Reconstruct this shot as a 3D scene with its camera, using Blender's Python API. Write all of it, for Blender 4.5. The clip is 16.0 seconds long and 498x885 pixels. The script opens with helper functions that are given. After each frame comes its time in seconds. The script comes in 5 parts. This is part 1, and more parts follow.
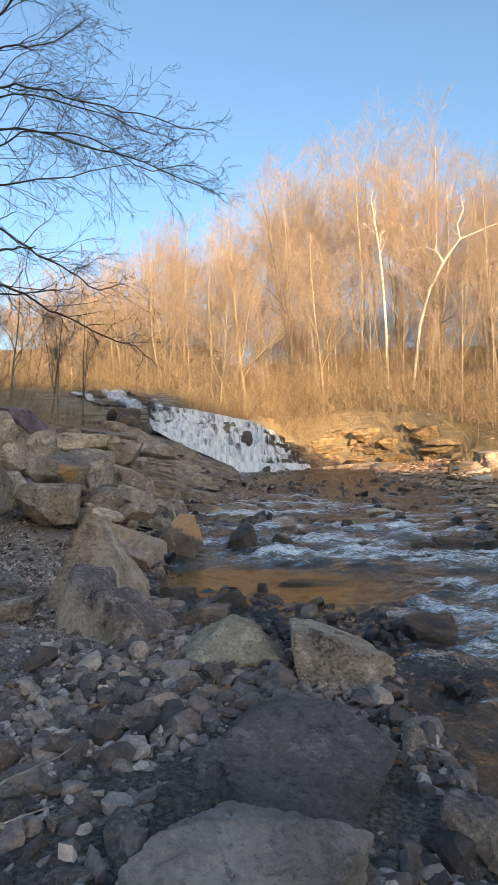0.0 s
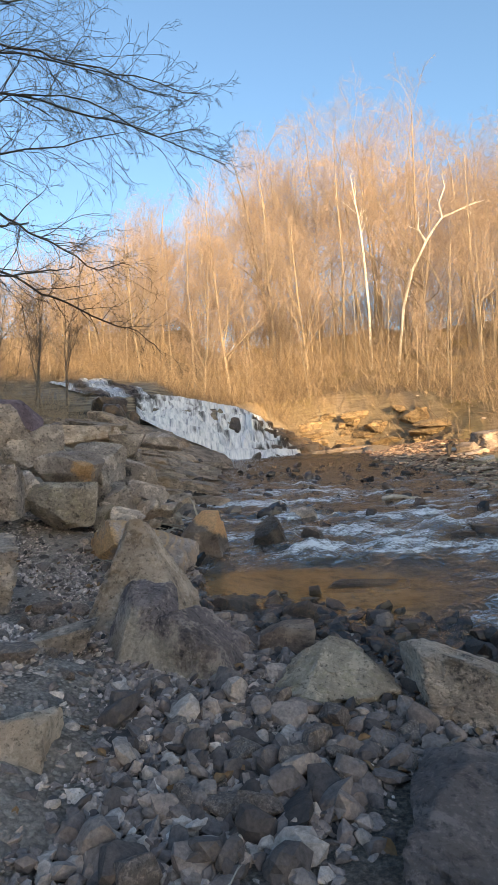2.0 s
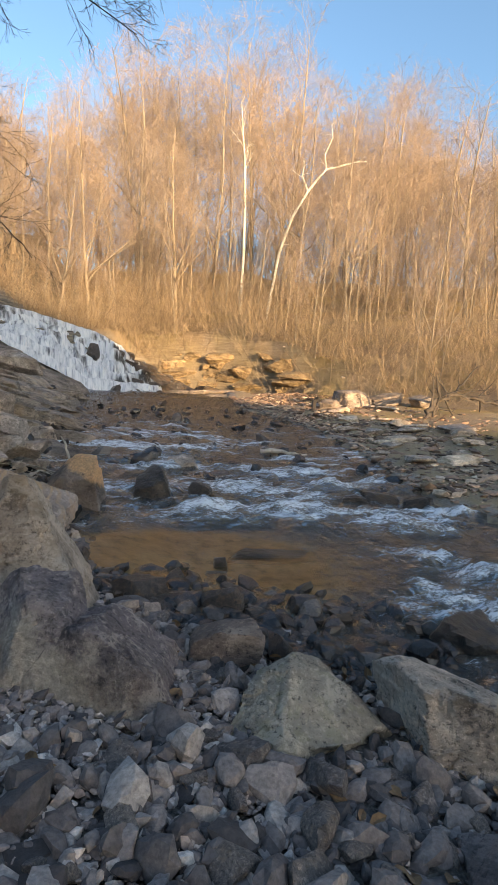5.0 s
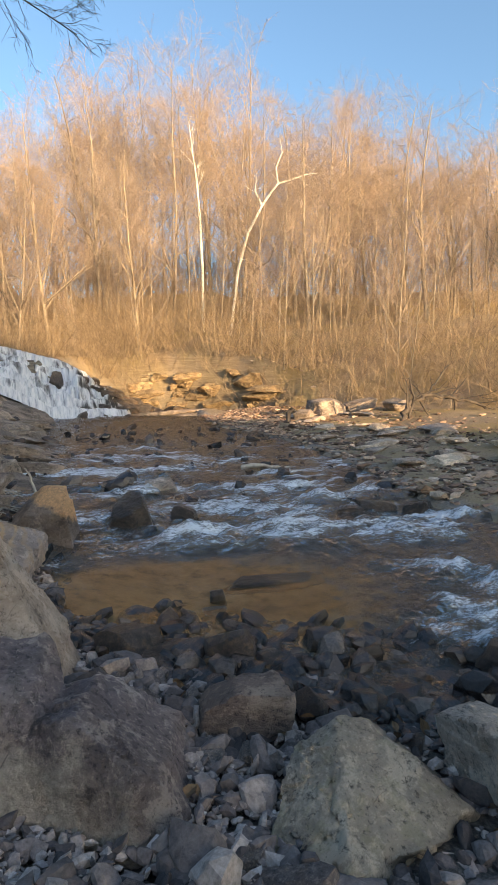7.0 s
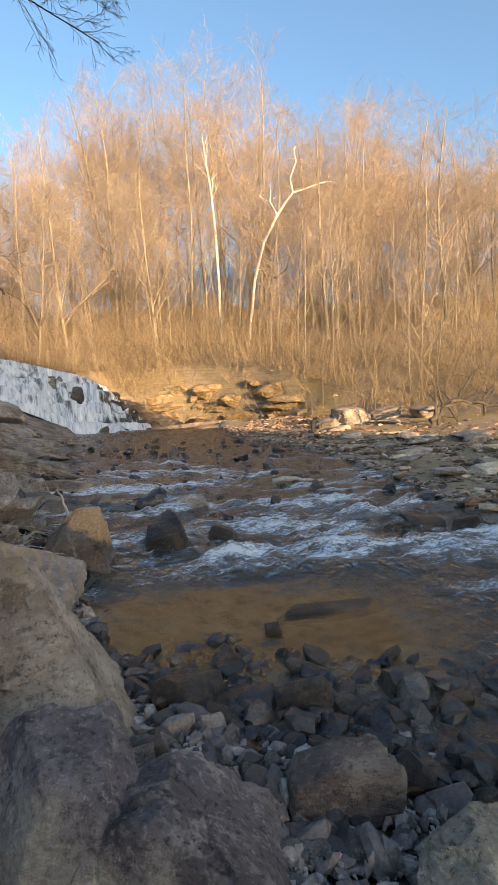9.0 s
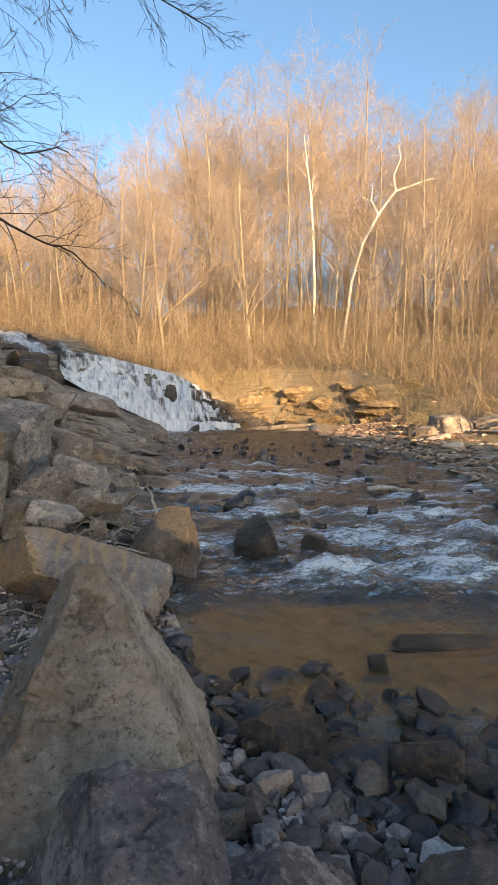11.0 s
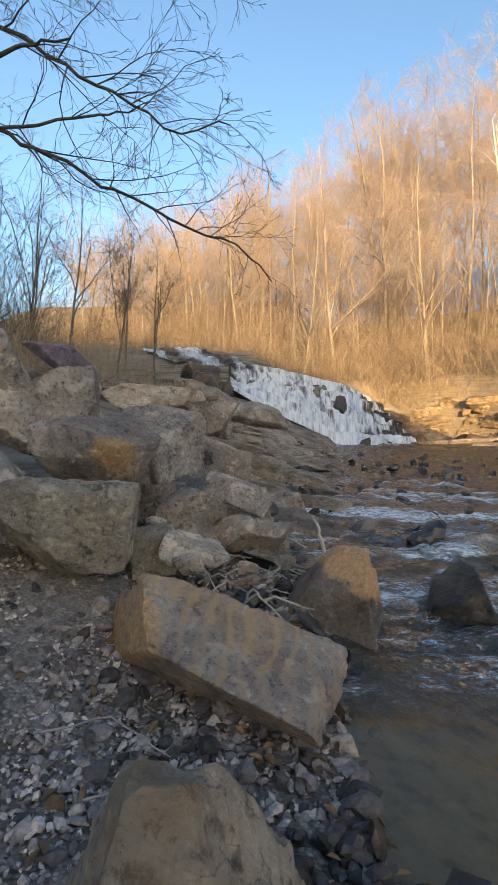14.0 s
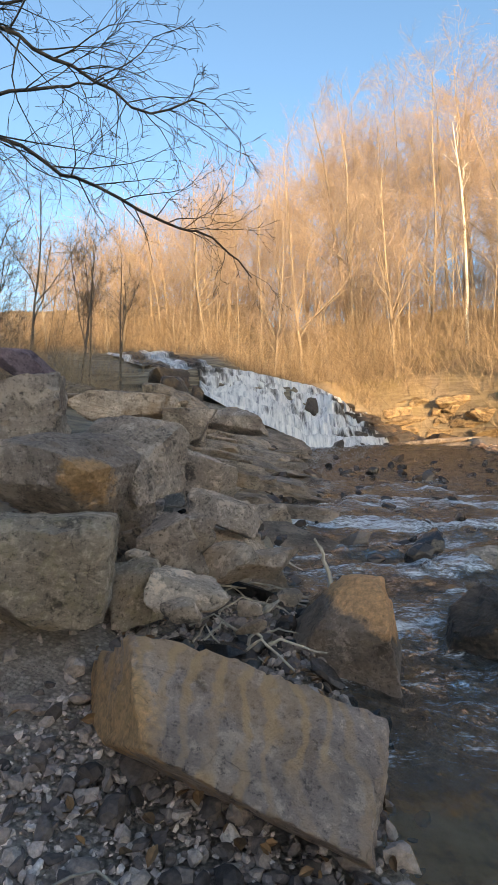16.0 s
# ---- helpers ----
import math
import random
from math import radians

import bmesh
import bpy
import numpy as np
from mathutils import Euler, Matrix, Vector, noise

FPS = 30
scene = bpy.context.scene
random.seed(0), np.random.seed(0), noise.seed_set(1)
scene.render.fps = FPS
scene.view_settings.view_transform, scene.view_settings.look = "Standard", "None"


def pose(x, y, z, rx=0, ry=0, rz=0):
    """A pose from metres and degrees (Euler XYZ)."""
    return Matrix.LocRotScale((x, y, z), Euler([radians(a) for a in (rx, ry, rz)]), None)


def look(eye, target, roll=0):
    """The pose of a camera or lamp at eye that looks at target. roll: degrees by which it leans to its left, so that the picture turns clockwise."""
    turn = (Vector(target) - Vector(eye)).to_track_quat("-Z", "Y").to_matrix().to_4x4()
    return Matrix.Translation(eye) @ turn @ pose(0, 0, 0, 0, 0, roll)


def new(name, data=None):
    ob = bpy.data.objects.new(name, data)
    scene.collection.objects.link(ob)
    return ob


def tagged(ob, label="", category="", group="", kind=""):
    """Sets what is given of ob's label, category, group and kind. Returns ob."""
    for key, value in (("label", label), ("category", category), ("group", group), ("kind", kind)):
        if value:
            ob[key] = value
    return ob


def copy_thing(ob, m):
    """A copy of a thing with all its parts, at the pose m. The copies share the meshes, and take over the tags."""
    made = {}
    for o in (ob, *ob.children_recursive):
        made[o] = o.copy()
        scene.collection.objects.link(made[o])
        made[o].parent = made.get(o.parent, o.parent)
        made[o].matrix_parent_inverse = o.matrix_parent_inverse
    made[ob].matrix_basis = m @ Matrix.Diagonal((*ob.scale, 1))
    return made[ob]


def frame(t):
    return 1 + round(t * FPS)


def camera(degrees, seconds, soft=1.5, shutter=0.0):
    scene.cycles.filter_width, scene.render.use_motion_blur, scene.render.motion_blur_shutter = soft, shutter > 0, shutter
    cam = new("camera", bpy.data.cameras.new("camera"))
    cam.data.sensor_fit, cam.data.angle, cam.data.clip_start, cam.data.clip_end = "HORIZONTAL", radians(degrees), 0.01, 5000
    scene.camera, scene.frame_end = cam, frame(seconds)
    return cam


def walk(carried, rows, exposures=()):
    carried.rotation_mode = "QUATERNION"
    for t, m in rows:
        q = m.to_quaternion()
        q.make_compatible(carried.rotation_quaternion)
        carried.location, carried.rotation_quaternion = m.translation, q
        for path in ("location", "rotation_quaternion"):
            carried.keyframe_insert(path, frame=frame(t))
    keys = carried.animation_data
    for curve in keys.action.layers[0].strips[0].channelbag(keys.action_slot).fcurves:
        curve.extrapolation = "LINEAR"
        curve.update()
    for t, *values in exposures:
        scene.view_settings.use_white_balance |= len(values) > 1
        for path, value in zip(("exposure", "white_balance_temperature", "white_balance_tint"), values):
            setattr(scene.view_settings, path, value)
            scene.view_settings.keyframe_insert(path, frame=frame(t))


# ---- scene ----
cam = camera(48.6, 16.0)
PATH = [
    (0, (0.078, 0.07, 1.428), (0.056, 2.068, 1.508), -1.6),
    (0.5, (-0.155, 0.209, 1.455), (-0.209, 2.205, 1.566), -2.8),
    (1, (-0.458, 0.311, 1.51), (-0.532, 2.307, 1.613), -3.7),
    (1.5, (-0.631, 0.529, 1.483), (-0.663, 2.528, 1.546), -3.6),
    (2, (-0.744, 0.76, 1.545), (-0.682, 2.759, 1.569), -3.3),
    (2.5, (-0.875, 0.925, 1.567), (-0.68, 2.915, 1.553), -2.0),
    (3, (-0.994, 1.144, 1.589), (-0.682, 3.118, 1.523), -0.8),
    (3.5, (-1.016, 1.406, 1.611), (-0.617, 3.362, 1.495), 0.5),
    (4, (-1.088, 1.567, 1.629), (-0.619, 3.505, 1.476), 2.2),
    (4.5, (-1.27, 1.765, 1.662), (-0.74, 3.686, 1.486), 3.4),
    (5, (-1.309, 1.906, 1.653), (-0.712, 3.804, 1.452), 3.5),
    (5.2, (-1.3, 1.969, 1.627), (-0.674, 3.857, 1.419), 3.2),
    (7.3, (-1.25, 2.631, 1.548), (-0.548, 4.499, 1.416), -1.3),
    (7.5, (-1.242, 2.652, 1.549), (-0.534, 4.518, 1.417), -1.4),
    (8, (-1.274, 2.74, 1.563), (-0.556, 4.603, 1.449), -1.2),
    (8.5, (-1.362, 2.907, 1.583), (-0.654, 4.774, 1.482), -1.6),
    (9, (-1.407, 3.049, 1.597), (-0.77, 4.942, 1.498), -2.4),
    (9.5, (-1.385, 3.149, 1.578), (-0.875, 5.08, 1.476), -2.5),
    (10, (-1.395, 3.258, 1.565), (-0.981, 5.212, 1.462), -1.9),
    (10.2, (-1.416, 3.309, 1.568), (-1.025, 5.268, 1.463), -1.4),
    (12.5, (-1.385, 4.208, 1.542), (-1.212, 6.2, 1.515), 1.0),
    (13, (-1.422, 4.469, 1.559), (-1.388, 6.469, 1.529), 1.3),
    (13.5, (-1.398, 4.821, 1.527), (-1.54, 6.815, 1.485), 0.8),
    (14, (-1.418, 5.075, 1.55), (-1.685, 7.057, 1.514), 0.3),
    (14.5, (-1.623, 5.307, 1.593), (-1.916, 7.285, 1.562), -0.3),
    (15, (-1.69, 5.392, 1.625), (-1.952, 7.375, 1.59), -1.0),
    (15.5, (-1.673, 5.575, 1.639), (-1.88, 7.564, 1.612), -1.4),
    (16, (-1.703, 5.701, 1.639), (-1.853, 7.695, 1.612), -1.0),
]
walk(cam, [(t, look(eye, target, roll)) for t, eye, target, roll in PATH], [(0, 1.98, 9200, 11.5)])

# ---- sky and sun ----
SUN_EL, SUN_AZ = radians(8.0), radians(165.0)   # low sun behind the walk, slightly to its right
world = bpy.data.worlds.new("sky")
scene.world = world
world.use_nodes = True
wt = world.node_tree
sky = wt.nodes.new("ShaderNodeTexSky")
sky.sky_type = "NISHITA"
sky.sun_disc = False
sky.sun_elevation, sky.sun_rotation = SUN_EL, SUN_AZ
sky.air_density, sky.dust_density, sky.ozone_density = 1.0, 2.0, 4.1
wt.links.new(sky.outputs[0], wt.nodes["Background"].inputs[0])
wt.nodes["Background"].inputs[1].default_value = 0.15
sun = new("sun", bpy.data.lights.new("sun", "SUN"))
sun.data.energy, sun.data.angle, sun.data.color = 3.0, radians(0.6), (1.0, 0.81, 0.60)
toward_sun = Vector((math.sin(SUN_AZ) * math.cos(SUN_EL), math.cos(SUN_AZ) * math.cos(SUN_EL), math.sin(SUN_EL)))
sun.matrix_world = Matrix.Translation((0, -60, 60)) @ toward_sun.to_track_quat("Z", "Y").to_matrix().to_4x4()


# ---- numbers ----
def smooth(a, b, v):
    u = np.clip((v - a) / (b - a), 0, 1)
    return u * u * (3 - 2 * u)


def lattice(p, seed):
    i = p.astype(np.int64)
    h = (i[..., 0] * 374761393 + i[..., 1] * 668265263 + i[..., 2] * 2147483647 + seed * 1274126177) & 0xFFFFFFFF
    h = ((h ^ (h >> 13)) * 1274126177) & 0xFFFFFFFF
    return ((h ^ (h >> 16)) & 0xFFFF) / 32767.5 - 1.0


def value_noise(p, seed=0):
    """Smooth noise from -1 to 1 at points of shape (n, 3)."""
    q = np.floor(p)
    f = p - q
    f = f * f * (3 - 2 * f)
    out = 0.0
    for c in range(8):
        o = np.array([c & 1, (c >> 1) & 1, c >> 2])
        wgt = np.prod(np.where(o, f, 1 - f), axis=-1)
        out = out + wgt * lattice(q + o, seed)
    return out


def fbm(p, seed=0, octaves=4, gain=0.5):
    p = np.asarray(p, float)
    out, amp = 0.0, 1.0
    for k in range(octaves):
        out = out + amp * value_noise(p * 2.03**k + 17.3 * k, seed + k)
        amp *= gain
    return out


def flat3(x, y, s=1.0):
    return np.stack([np.asarray(x) * s, np.asarray(y) * s, np.zeros_like(np.asarray(x) * 1.0)], -1)


# ---- materials ----
def material(name):
    m = bpy.data.materials.new(name)
    m.use_nodes = True
    nt = m.node_tree
    return m, nt, nt.nodes["Principled BSDF"]


def node(nt, kind, **values):
    n = nt.nodes.new(kind)
    for k, v in values.items():
        n.inputs[k.replace("_", " ")].default_value = v
    return n


def ramp(nt, fac, stops):
    r = nt.nodes.new("ShaderNodeValToRGB")
    el = r.color_ramp.elements
    while len(el) < len(stops):
        el.new(0.5)
    for e, (pos, col) in zip(el, stops):
        e.position, e.color = pos, (*col, 1)
    nt.links.new(fac, r.inputs[0])
    return r.outputs[0]


def mix(nt, fac, a, b, mode="MIX"):
    n = nt.nodes.new("ShaderNodeMix")
    n.data_type, n.blend_type = "RGBA", mode
    for sock, v in ((n.inputs[0], fac), (n.inputs[6], a), (n.inputs[7], b)):
        if hasattr(v, "is_linked"):
            nt.links.new(v, sock)
        else:
            sock.default_value = v if isinstance(v, float) else (*v, 1)
    return n.outputs[2]


def noise_tex(nt, vec, scale, detail=5.0, rough=0.6, stretch=None):
    if stretch:
        mp = nt.nodes.new("ShaderNodeMapping")
        mp.inputs["Scale"].default_value = stretch
        nt.links.new(vec, mp.inputs[0])
        vec = mp.outputs[0]
    n = node(nt, "ShaderNodeTexNoise", Scale=scale, Detail=detail, Roughness=rough)
    nt.links.new(vec, n.inputs["Vector"])
    return n.outputs[0]


def add_bump(nt, bsdf, height, strength, distance):
    b = node(nt, "ShaderNodeBump", Strength=strength, Distance=distance)
    nt.links.new(height, b.inputs["Height"])
    nt.links.new(b.outputs[0], bsdf.inputs["Normal"])
    return b


def rock_material(name, dark, mid, light, rust=0.3, rough=0.85, lichen=0.0, scale=1.0, strata=0.35, stripes=0.0, cap=None):
    m, nt, b = material(name)
    co = nt.nodes.new("ShaderNodeTexCoord").outputs["Object"]
    info = nt.nodes.new("ShaderNodeObjectInfo")
    off = nt.nodes.new("ShaderNodeVectorMath")
    off.operation = "MULTIPLY_ADD"
    nt.links.new(info.outputs["Random"], off.inputs[0])
    off.inputs[1].default_value = (31, 17, 23)
    nt.links.new(co, off.inputs[2])
    vec = off.outputs[0]
    big = noise_tex(nt, vec, 3.4 * scale, 11, 0.76)
    fine = noise_tex(nt, vec, 30 * scale, 8, 0.75)
    grain = noise_tex(nt, vec, 110 * scale, 4, 0.6)
    lay = noise_tex(nt, vec, 2.6 * scale, 8, 0.68, (1.0, 0.8, 0.8 + 3.2 * strata))
    vor = node(nt, "ShaderNodeTexVoronoi", Scale=3.1 * scale)
    vor.feature = "DISTANCE_TO_EDGE"
    warp = nt.nodes.new("ShaderNodeVectorMath")
    warp.operation = "MULTIPLY_ADD"
    nt.links.new(noise_tex(nt, vec, 2.4 * scale, 4, 0.6), warp.inputs[0])
    warp.inputs[1].default_value = (0.5 / scale, 0.5 / scale, 0.3 / scale)
    nt.links.new(vec, warp.inputs[2])
    nt.links.new(warp.outputs[0], vor.inputs["Vector"])
    crack = ramp(nt, vor.outputs["Distance"], [(0.0, (1, 1, 1)), (0.012, (0, 0, 0))])
    base = ramp(nt, big, [(0.385, dark), (0.45, mid), (0.53, mid), (0.585, light)])
    base = mix(nt, ramp(nt, lay, [(0.47, (0, 0, 0)), (0.60, (strata,) * 3)]), base, light)
    base = mix(nt, ramp(nt, fine, [(0.37, (0.85,) * 3), (0.455, (0, 0, 0))]), base, dark)
    base = mix(nt, ramp(nt, fine, [(0.545, (0, 0, 0)), (0.63, (0.7,) * 3)]), base, light)
    rustm = noise_tex(nt, vec, 1.3 * scale, 7, 0.62)
    base = mix(nt, ramp(nt, rustm, [(0.54, (0, 0, 0)), (0.64, (rust,) * 3)]), base, (0.38, 0.24, 0.12))
    patch = noise_tex(nt, vec, 0.9 * scale, 6, 0.7)
    base = mix(nt, 1.0, base, ramp(nt, patch, [(0.36, (0.70, 0.69, 0.68)), (0.5, (1, 1, 1)), (0.66, (1.22, 1.2, 1.17))]), "MULTIPLY")
    if stripes:
        wave = node(nt, "ShaderNodeTexWave", Scale=2.8, Distortion=8.0, Detail=7.0)
        wave.inputs["Detail Scale"].default_value = 1.4
        nt.links.new(vec, wave.inputs["Vector"])
        base = mix(nt, ramp(nt, wave.outputs[0], [(0.5, (0, 0, 0)), (0.9, (stripes,) * 3)]), base, mix(nt, ramp(nt, rustm, [(0.42, (0, 0, 0)), (0.58, (1, 1, 1))]), mid, (0.55, 0.36, 0.19)))
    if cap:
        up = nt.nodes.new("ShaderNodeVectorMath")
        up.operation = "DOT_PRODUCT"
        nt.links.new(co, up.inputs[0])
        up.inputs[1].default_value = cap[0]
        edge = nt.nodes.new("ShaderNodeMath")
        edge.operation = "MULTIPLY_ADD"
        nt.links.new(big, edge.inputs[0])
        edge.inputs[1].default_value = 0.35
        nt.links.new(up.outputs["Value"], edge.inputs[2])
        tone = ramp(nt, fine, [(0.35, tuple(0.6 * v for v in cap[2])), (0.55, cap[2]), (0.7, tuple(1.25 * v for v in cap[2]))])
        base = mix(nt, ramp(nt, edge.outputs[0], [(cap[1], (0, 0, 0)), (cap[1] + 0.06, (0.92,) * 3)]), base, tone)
    base = mix(nt, mix(nt, 1.0, crack, ramp(nt, lay, [(0.5, (0, 0, 0)), (0.66, (0.6,) * 3)]), "MULTIPLY"), base, tuple(c * 0.4 for c in dark))
    if lichen:
        li = noise_tex(nt, vec, 9 * scale, 7, 0.7)
        base = mix(nt, ramp(nt, li, [(0.52, (0, 0, 0)), (0.58, (lichen,) * 3)]), base, (0.34, 0.31, 0.16))
    var = ramp(nt, info.outputs["Random"], [(0.0, (0.85, 0.795, 0.80)), (0.35, (1.15, 1.085, 1.08)), (0.7, (1.03, 0.955, 0.92)), (1.0, (1.34, 1.25, 1.2))])
    base = mix(nt, 1.0, base, var, "MULTIPLY")
    nt.links.new(base, b.inputs["Base Color"])
    b.inputs["Roughness"].default_value = rough
    hs = nt.nodes.new("ShaderNodeMath")
    hs.operation = "ADD"
    nt.links.new(fine, hs.inputs[0])
    nt.links.new(lay, hs.inputs[1])
    h2 = nt.nodes.new("ShaderNodeMath")
    h2.operation = "MULTIPLY_ADD"
    nt.links.new(crack, h2.inputs[0])
    h2.inputs[1].default_value = -0.06
    nt.links.new(hs.outputs[0], h2.inputs[2])
    h3 = nt.nodes.new("ShaderNodeMath")
    h3.operation = "MULTIPLY_ADD"
    nt.links.new(grain, h3.inputs[0])
    h3.inputs[1].default_value = 0.25
    nt.links.new(h2.outputs[0], h3.inputs[2])
    add_bump(nt, b, h3.outputs[0], 1.0, 0.045 / scale)
    return m


ROCK_GREY = rock_material("grey sandstone", (0.075, 0.064, 0.055), (0.31, 0.263, 0.222), (0.58, 0.50, 0.42), 0.3)
ROCK_DARK = rock_material("dark slate", (0.06, 0.053, 0.053), (0.145, 0.126, 0.122), (0.27, 0.235, 0.222), 0.08, strata=0.15)
ROCK_PALE = rock_material("pale smooth sandstone", (0.26, 0.232, 0.21), (0.46, 0.415, 0.375), (0.62, 0.565, 0.51), 0.08, strata=0.15)
ROCK_TAN = rock_material("tan sandstone", (0.19, 0.148, 0.11), (0.52, 0.415, 0.31), (0.74, 0.63, 0.50), 0.55, strata=0.5)
ROCK_OLIVE = rock_material("lichened sandstone", (0.075, 0.064, 0.05), (0.29, 0.248, 0.196), (0.54, 0.47, 0.37), 0.3, lichen=0.25)
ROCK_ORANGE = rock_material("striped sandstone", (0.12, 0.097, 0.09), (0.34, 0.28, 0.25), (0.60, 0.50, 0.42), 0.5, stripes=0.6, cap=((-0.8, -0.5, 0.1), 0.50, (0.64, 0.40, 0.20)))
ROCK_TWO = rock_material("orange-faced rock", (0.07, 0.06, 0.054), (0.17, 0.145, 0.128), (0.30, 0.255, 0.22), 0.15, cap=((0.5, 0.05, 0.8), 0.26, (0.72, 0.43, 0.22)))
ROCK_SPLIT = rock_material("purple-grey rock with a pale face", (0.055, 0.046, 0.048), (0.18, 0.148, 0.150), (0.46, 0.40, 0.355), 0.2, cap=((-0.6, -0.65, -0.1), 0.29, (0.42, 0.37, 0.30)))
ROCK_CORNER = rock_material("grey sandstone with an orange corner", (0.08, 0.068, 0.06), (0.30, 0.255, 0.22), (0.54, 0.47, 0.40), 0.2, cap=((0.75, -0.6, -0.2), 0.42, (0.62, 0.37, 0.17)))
ROCK_RED = rock_material("reddish layered rock", (0.07, 0.05, 0.042), (0.19, 0.14, 0.115), (0.36, 0.28, 0.215), 0.5, strata=0.8)
ROCK_PURPLE = rock_material("purple shale", (0.09, 0.07, 0.095), (0.20, 0.16, 0.20), (0.33, 0.27, 0.31), 0.1)
ROCK_WET = rock_material("wet rock", (0.012, 0.011, 0.010), (0.04, 0.033, 0.028), (0.10, 0.08, 0.062), 0.25, rough=0.3)
ROCK_LEDGE = rock_material("layered ledge rock", (0.05, 0.042, 0.035), (0.185, 0.155, 0.125), (0.37, 0.31, 0.25), 0.3, strata=0.8, scale=0.8)
ROCK_CLIFF = rock_material("ochre cliff rock", (0.06, 0.044, 0.028), (0.23, 0.165, 0.092), (0.42, 0.32, 0.18), 0.4, strata=0.8, scale=0.8)
STONE = rock_material("shore stone", (0.045, 0.038, 0.036), (0.165, 0.139, 0.125), (0.36, 0.305, 0.265), 0.2, scale=4.0)
STONE_WET = rock_material("wet shore stone", (0.012, 0.011, 0.011), (0.042, 0.036, 0.034), (0.11, 0.09, 0.074), 0.25, rough=0.28, scale=4.0)


def ground_material():
    m, nt, b = material("creek ground")
    co = nt.nodes.new("ShaderNodeTexCoord").outputs["Object"]
    zone = nt.nodes.new("ShaderNodeVertexColor")
    zone.layer_name = "zone"
    sep = nt.nodes.new("ShaderNodeSeparateColor")
    nt.links.new(zone.outputs[0], sep.inputs[0])
    fine = noise_tex(nt, co, 38, 7, 0.7)
    mid = noise_tex(nt, co, 4.5, 6, 0.65)
    big = noise_tex(nt, co, 0.35, 5, 0.6)
    soil_shade = nt.nodes.new("ShaderNodeVertexColor")
    soil_shade.layer_name = "soil_shade"
    grit = ramp(nt, fine, [(0.36, (0.18, 0.152, 0.136)), (0.5, (0.42, 0.355, 0.312)), (0.64, (0.62, 0.545, 0.475))])
    # dark soil tone that also carries the shade in the gaps between stones
    shade_or_wet = ramp(nt, fine, [(0.36, (0.04, 0.032, 0.027)), (0.5, (0.11, 0.09, 0.075)), (0.64, (0.22, 0.185, 0.155))])
    vor = node(nt, "ShaderNodeTexVoronoi", Scale=42.0, Randomness=1.0)
    nt.links.new(co, vor.inputs["Vector"])
    vsep = nt.nodes.new("ShaderNodeSeparateColor")
    nt.links.new(vor.outputs["Color"], vsep.inputs[0])
    peb = ramp(nt, vsep.outputs[0], [(0.0, (0.14, 0.118, 0.105)), (0.5, (0.33, 0.278, 0.24)), (0.85, (0.50, 0.43, 0.37)), (1.0, (0.66, 0.6, 0.52))])
    peb = mix(nt, ramp(nt, vor.outputs["Distance"], [(0.35, (0, 0, 0)), (0.75, (1, 1, 1))]), peb, (0.05, 0.04, 0.032))
    grit = mix(nt, ramp(nt, mid, [(0.4, (0.35,) * 3), (0.6, (0.95,) * 3)]), grit, peb)
    grit = mix(nt, ramp(nt, big, [(0.45, (0, 0, 0)), (0.6, (0.45,) * 3)]), grit, (0.30, 0.245, 0.205))
    grit = mix(nt, soil_shade.outputs[0], grit, shade_or_wet)
    leaf = ramp(nt, fine, [(0.3, (0.12, 0.075, 0.04)), (0.5, (0.30, 0.195, 0.105)), (0.7, (0.48, 0.33, 0.18))])
    leaf = mix(nt, ramp(nt, big, [(0.4, (0, 0, 0)), (0.6, (0.6,) * 3)]), leaf, (0.33, 0.24, 0.09))
    lay = noise_tex(nt, co, 1.3, 8, 0.65, (0.5, 0.5, 7.0))
    rock = ramp(nt, lay, [(0.38, (0.06, 0.05, 0.04)), (0.48, (0.16, 0.133, 0.10)), (0.56, (0.27, 0.225, 0.165)), (0.66, (0.36, 0.30, 0.205))])
    bed = ramp(nt, mid, [(0.36, (0.15, 0.10, 0.055)), (0.5, (0.37, 0.25, 0.14)), (0.64, (0.50, 0.36, 0.22))])
    c = mix(nt, sep.outputs[0], grit, leaf)
    c = mix(nt, sep.outputs[1], c, rock)
    c = mix(nt, sep.outputs[2], c, bed)
    nt.links.new(c, b.inputs["Base Color"])
    b.inputs["Roughness"].default_value = 0.9
    s = nt.nodes.new("ShaderNodeMath")
    s.operation = "ADD"
    nt.links.new(fine, s.inputs[0])
    nt.links.new(lay, s.inputs[1])
    s2 = nt.nodes.new("ShaderNodeMath")
    s2.operation = "MULTIPLY_ADD"
    nt.links.new(vor.outputs["Distance"], s2.inputs[0])
    s2.inputs[1].default_value = -0.35
    nt.links.new(s.outputs[0], s2.inputs[2])
    add_bump(nt, b, s2.outputs[0], 0.9, 0.05)
    return m


def bark_material(name, dark, light, scale=6.0):
    m, nt, b = material(name)
    co = nt.nodes.new("ShaderNodeTexCoord").outputs["Object"]
    info = nt.nodes.new("ShaderNodeObjectInfo")
    n = noise_tex(nt, co, scale, 6, 0.65, (1, 1, 0.25))
    c = ramp(nt, n, [(0.32, dark), (0.62, light)])
    c = mix(nt, 1.0, c, ramp(nt, info.outputs["Random"], [(0, (0.75, 0.72, 0.70)), (0.5, (1, 1, 1)), (1, (1.2, 1.12, 1.02))]), "MULTIPLY")
    nt.links.new(c, b.inputs["Base Color"])
    b.inputs["Roughness"].default_value = 0.85
    add_bump(nt, b, n, 0.6, 0.03)
    return m


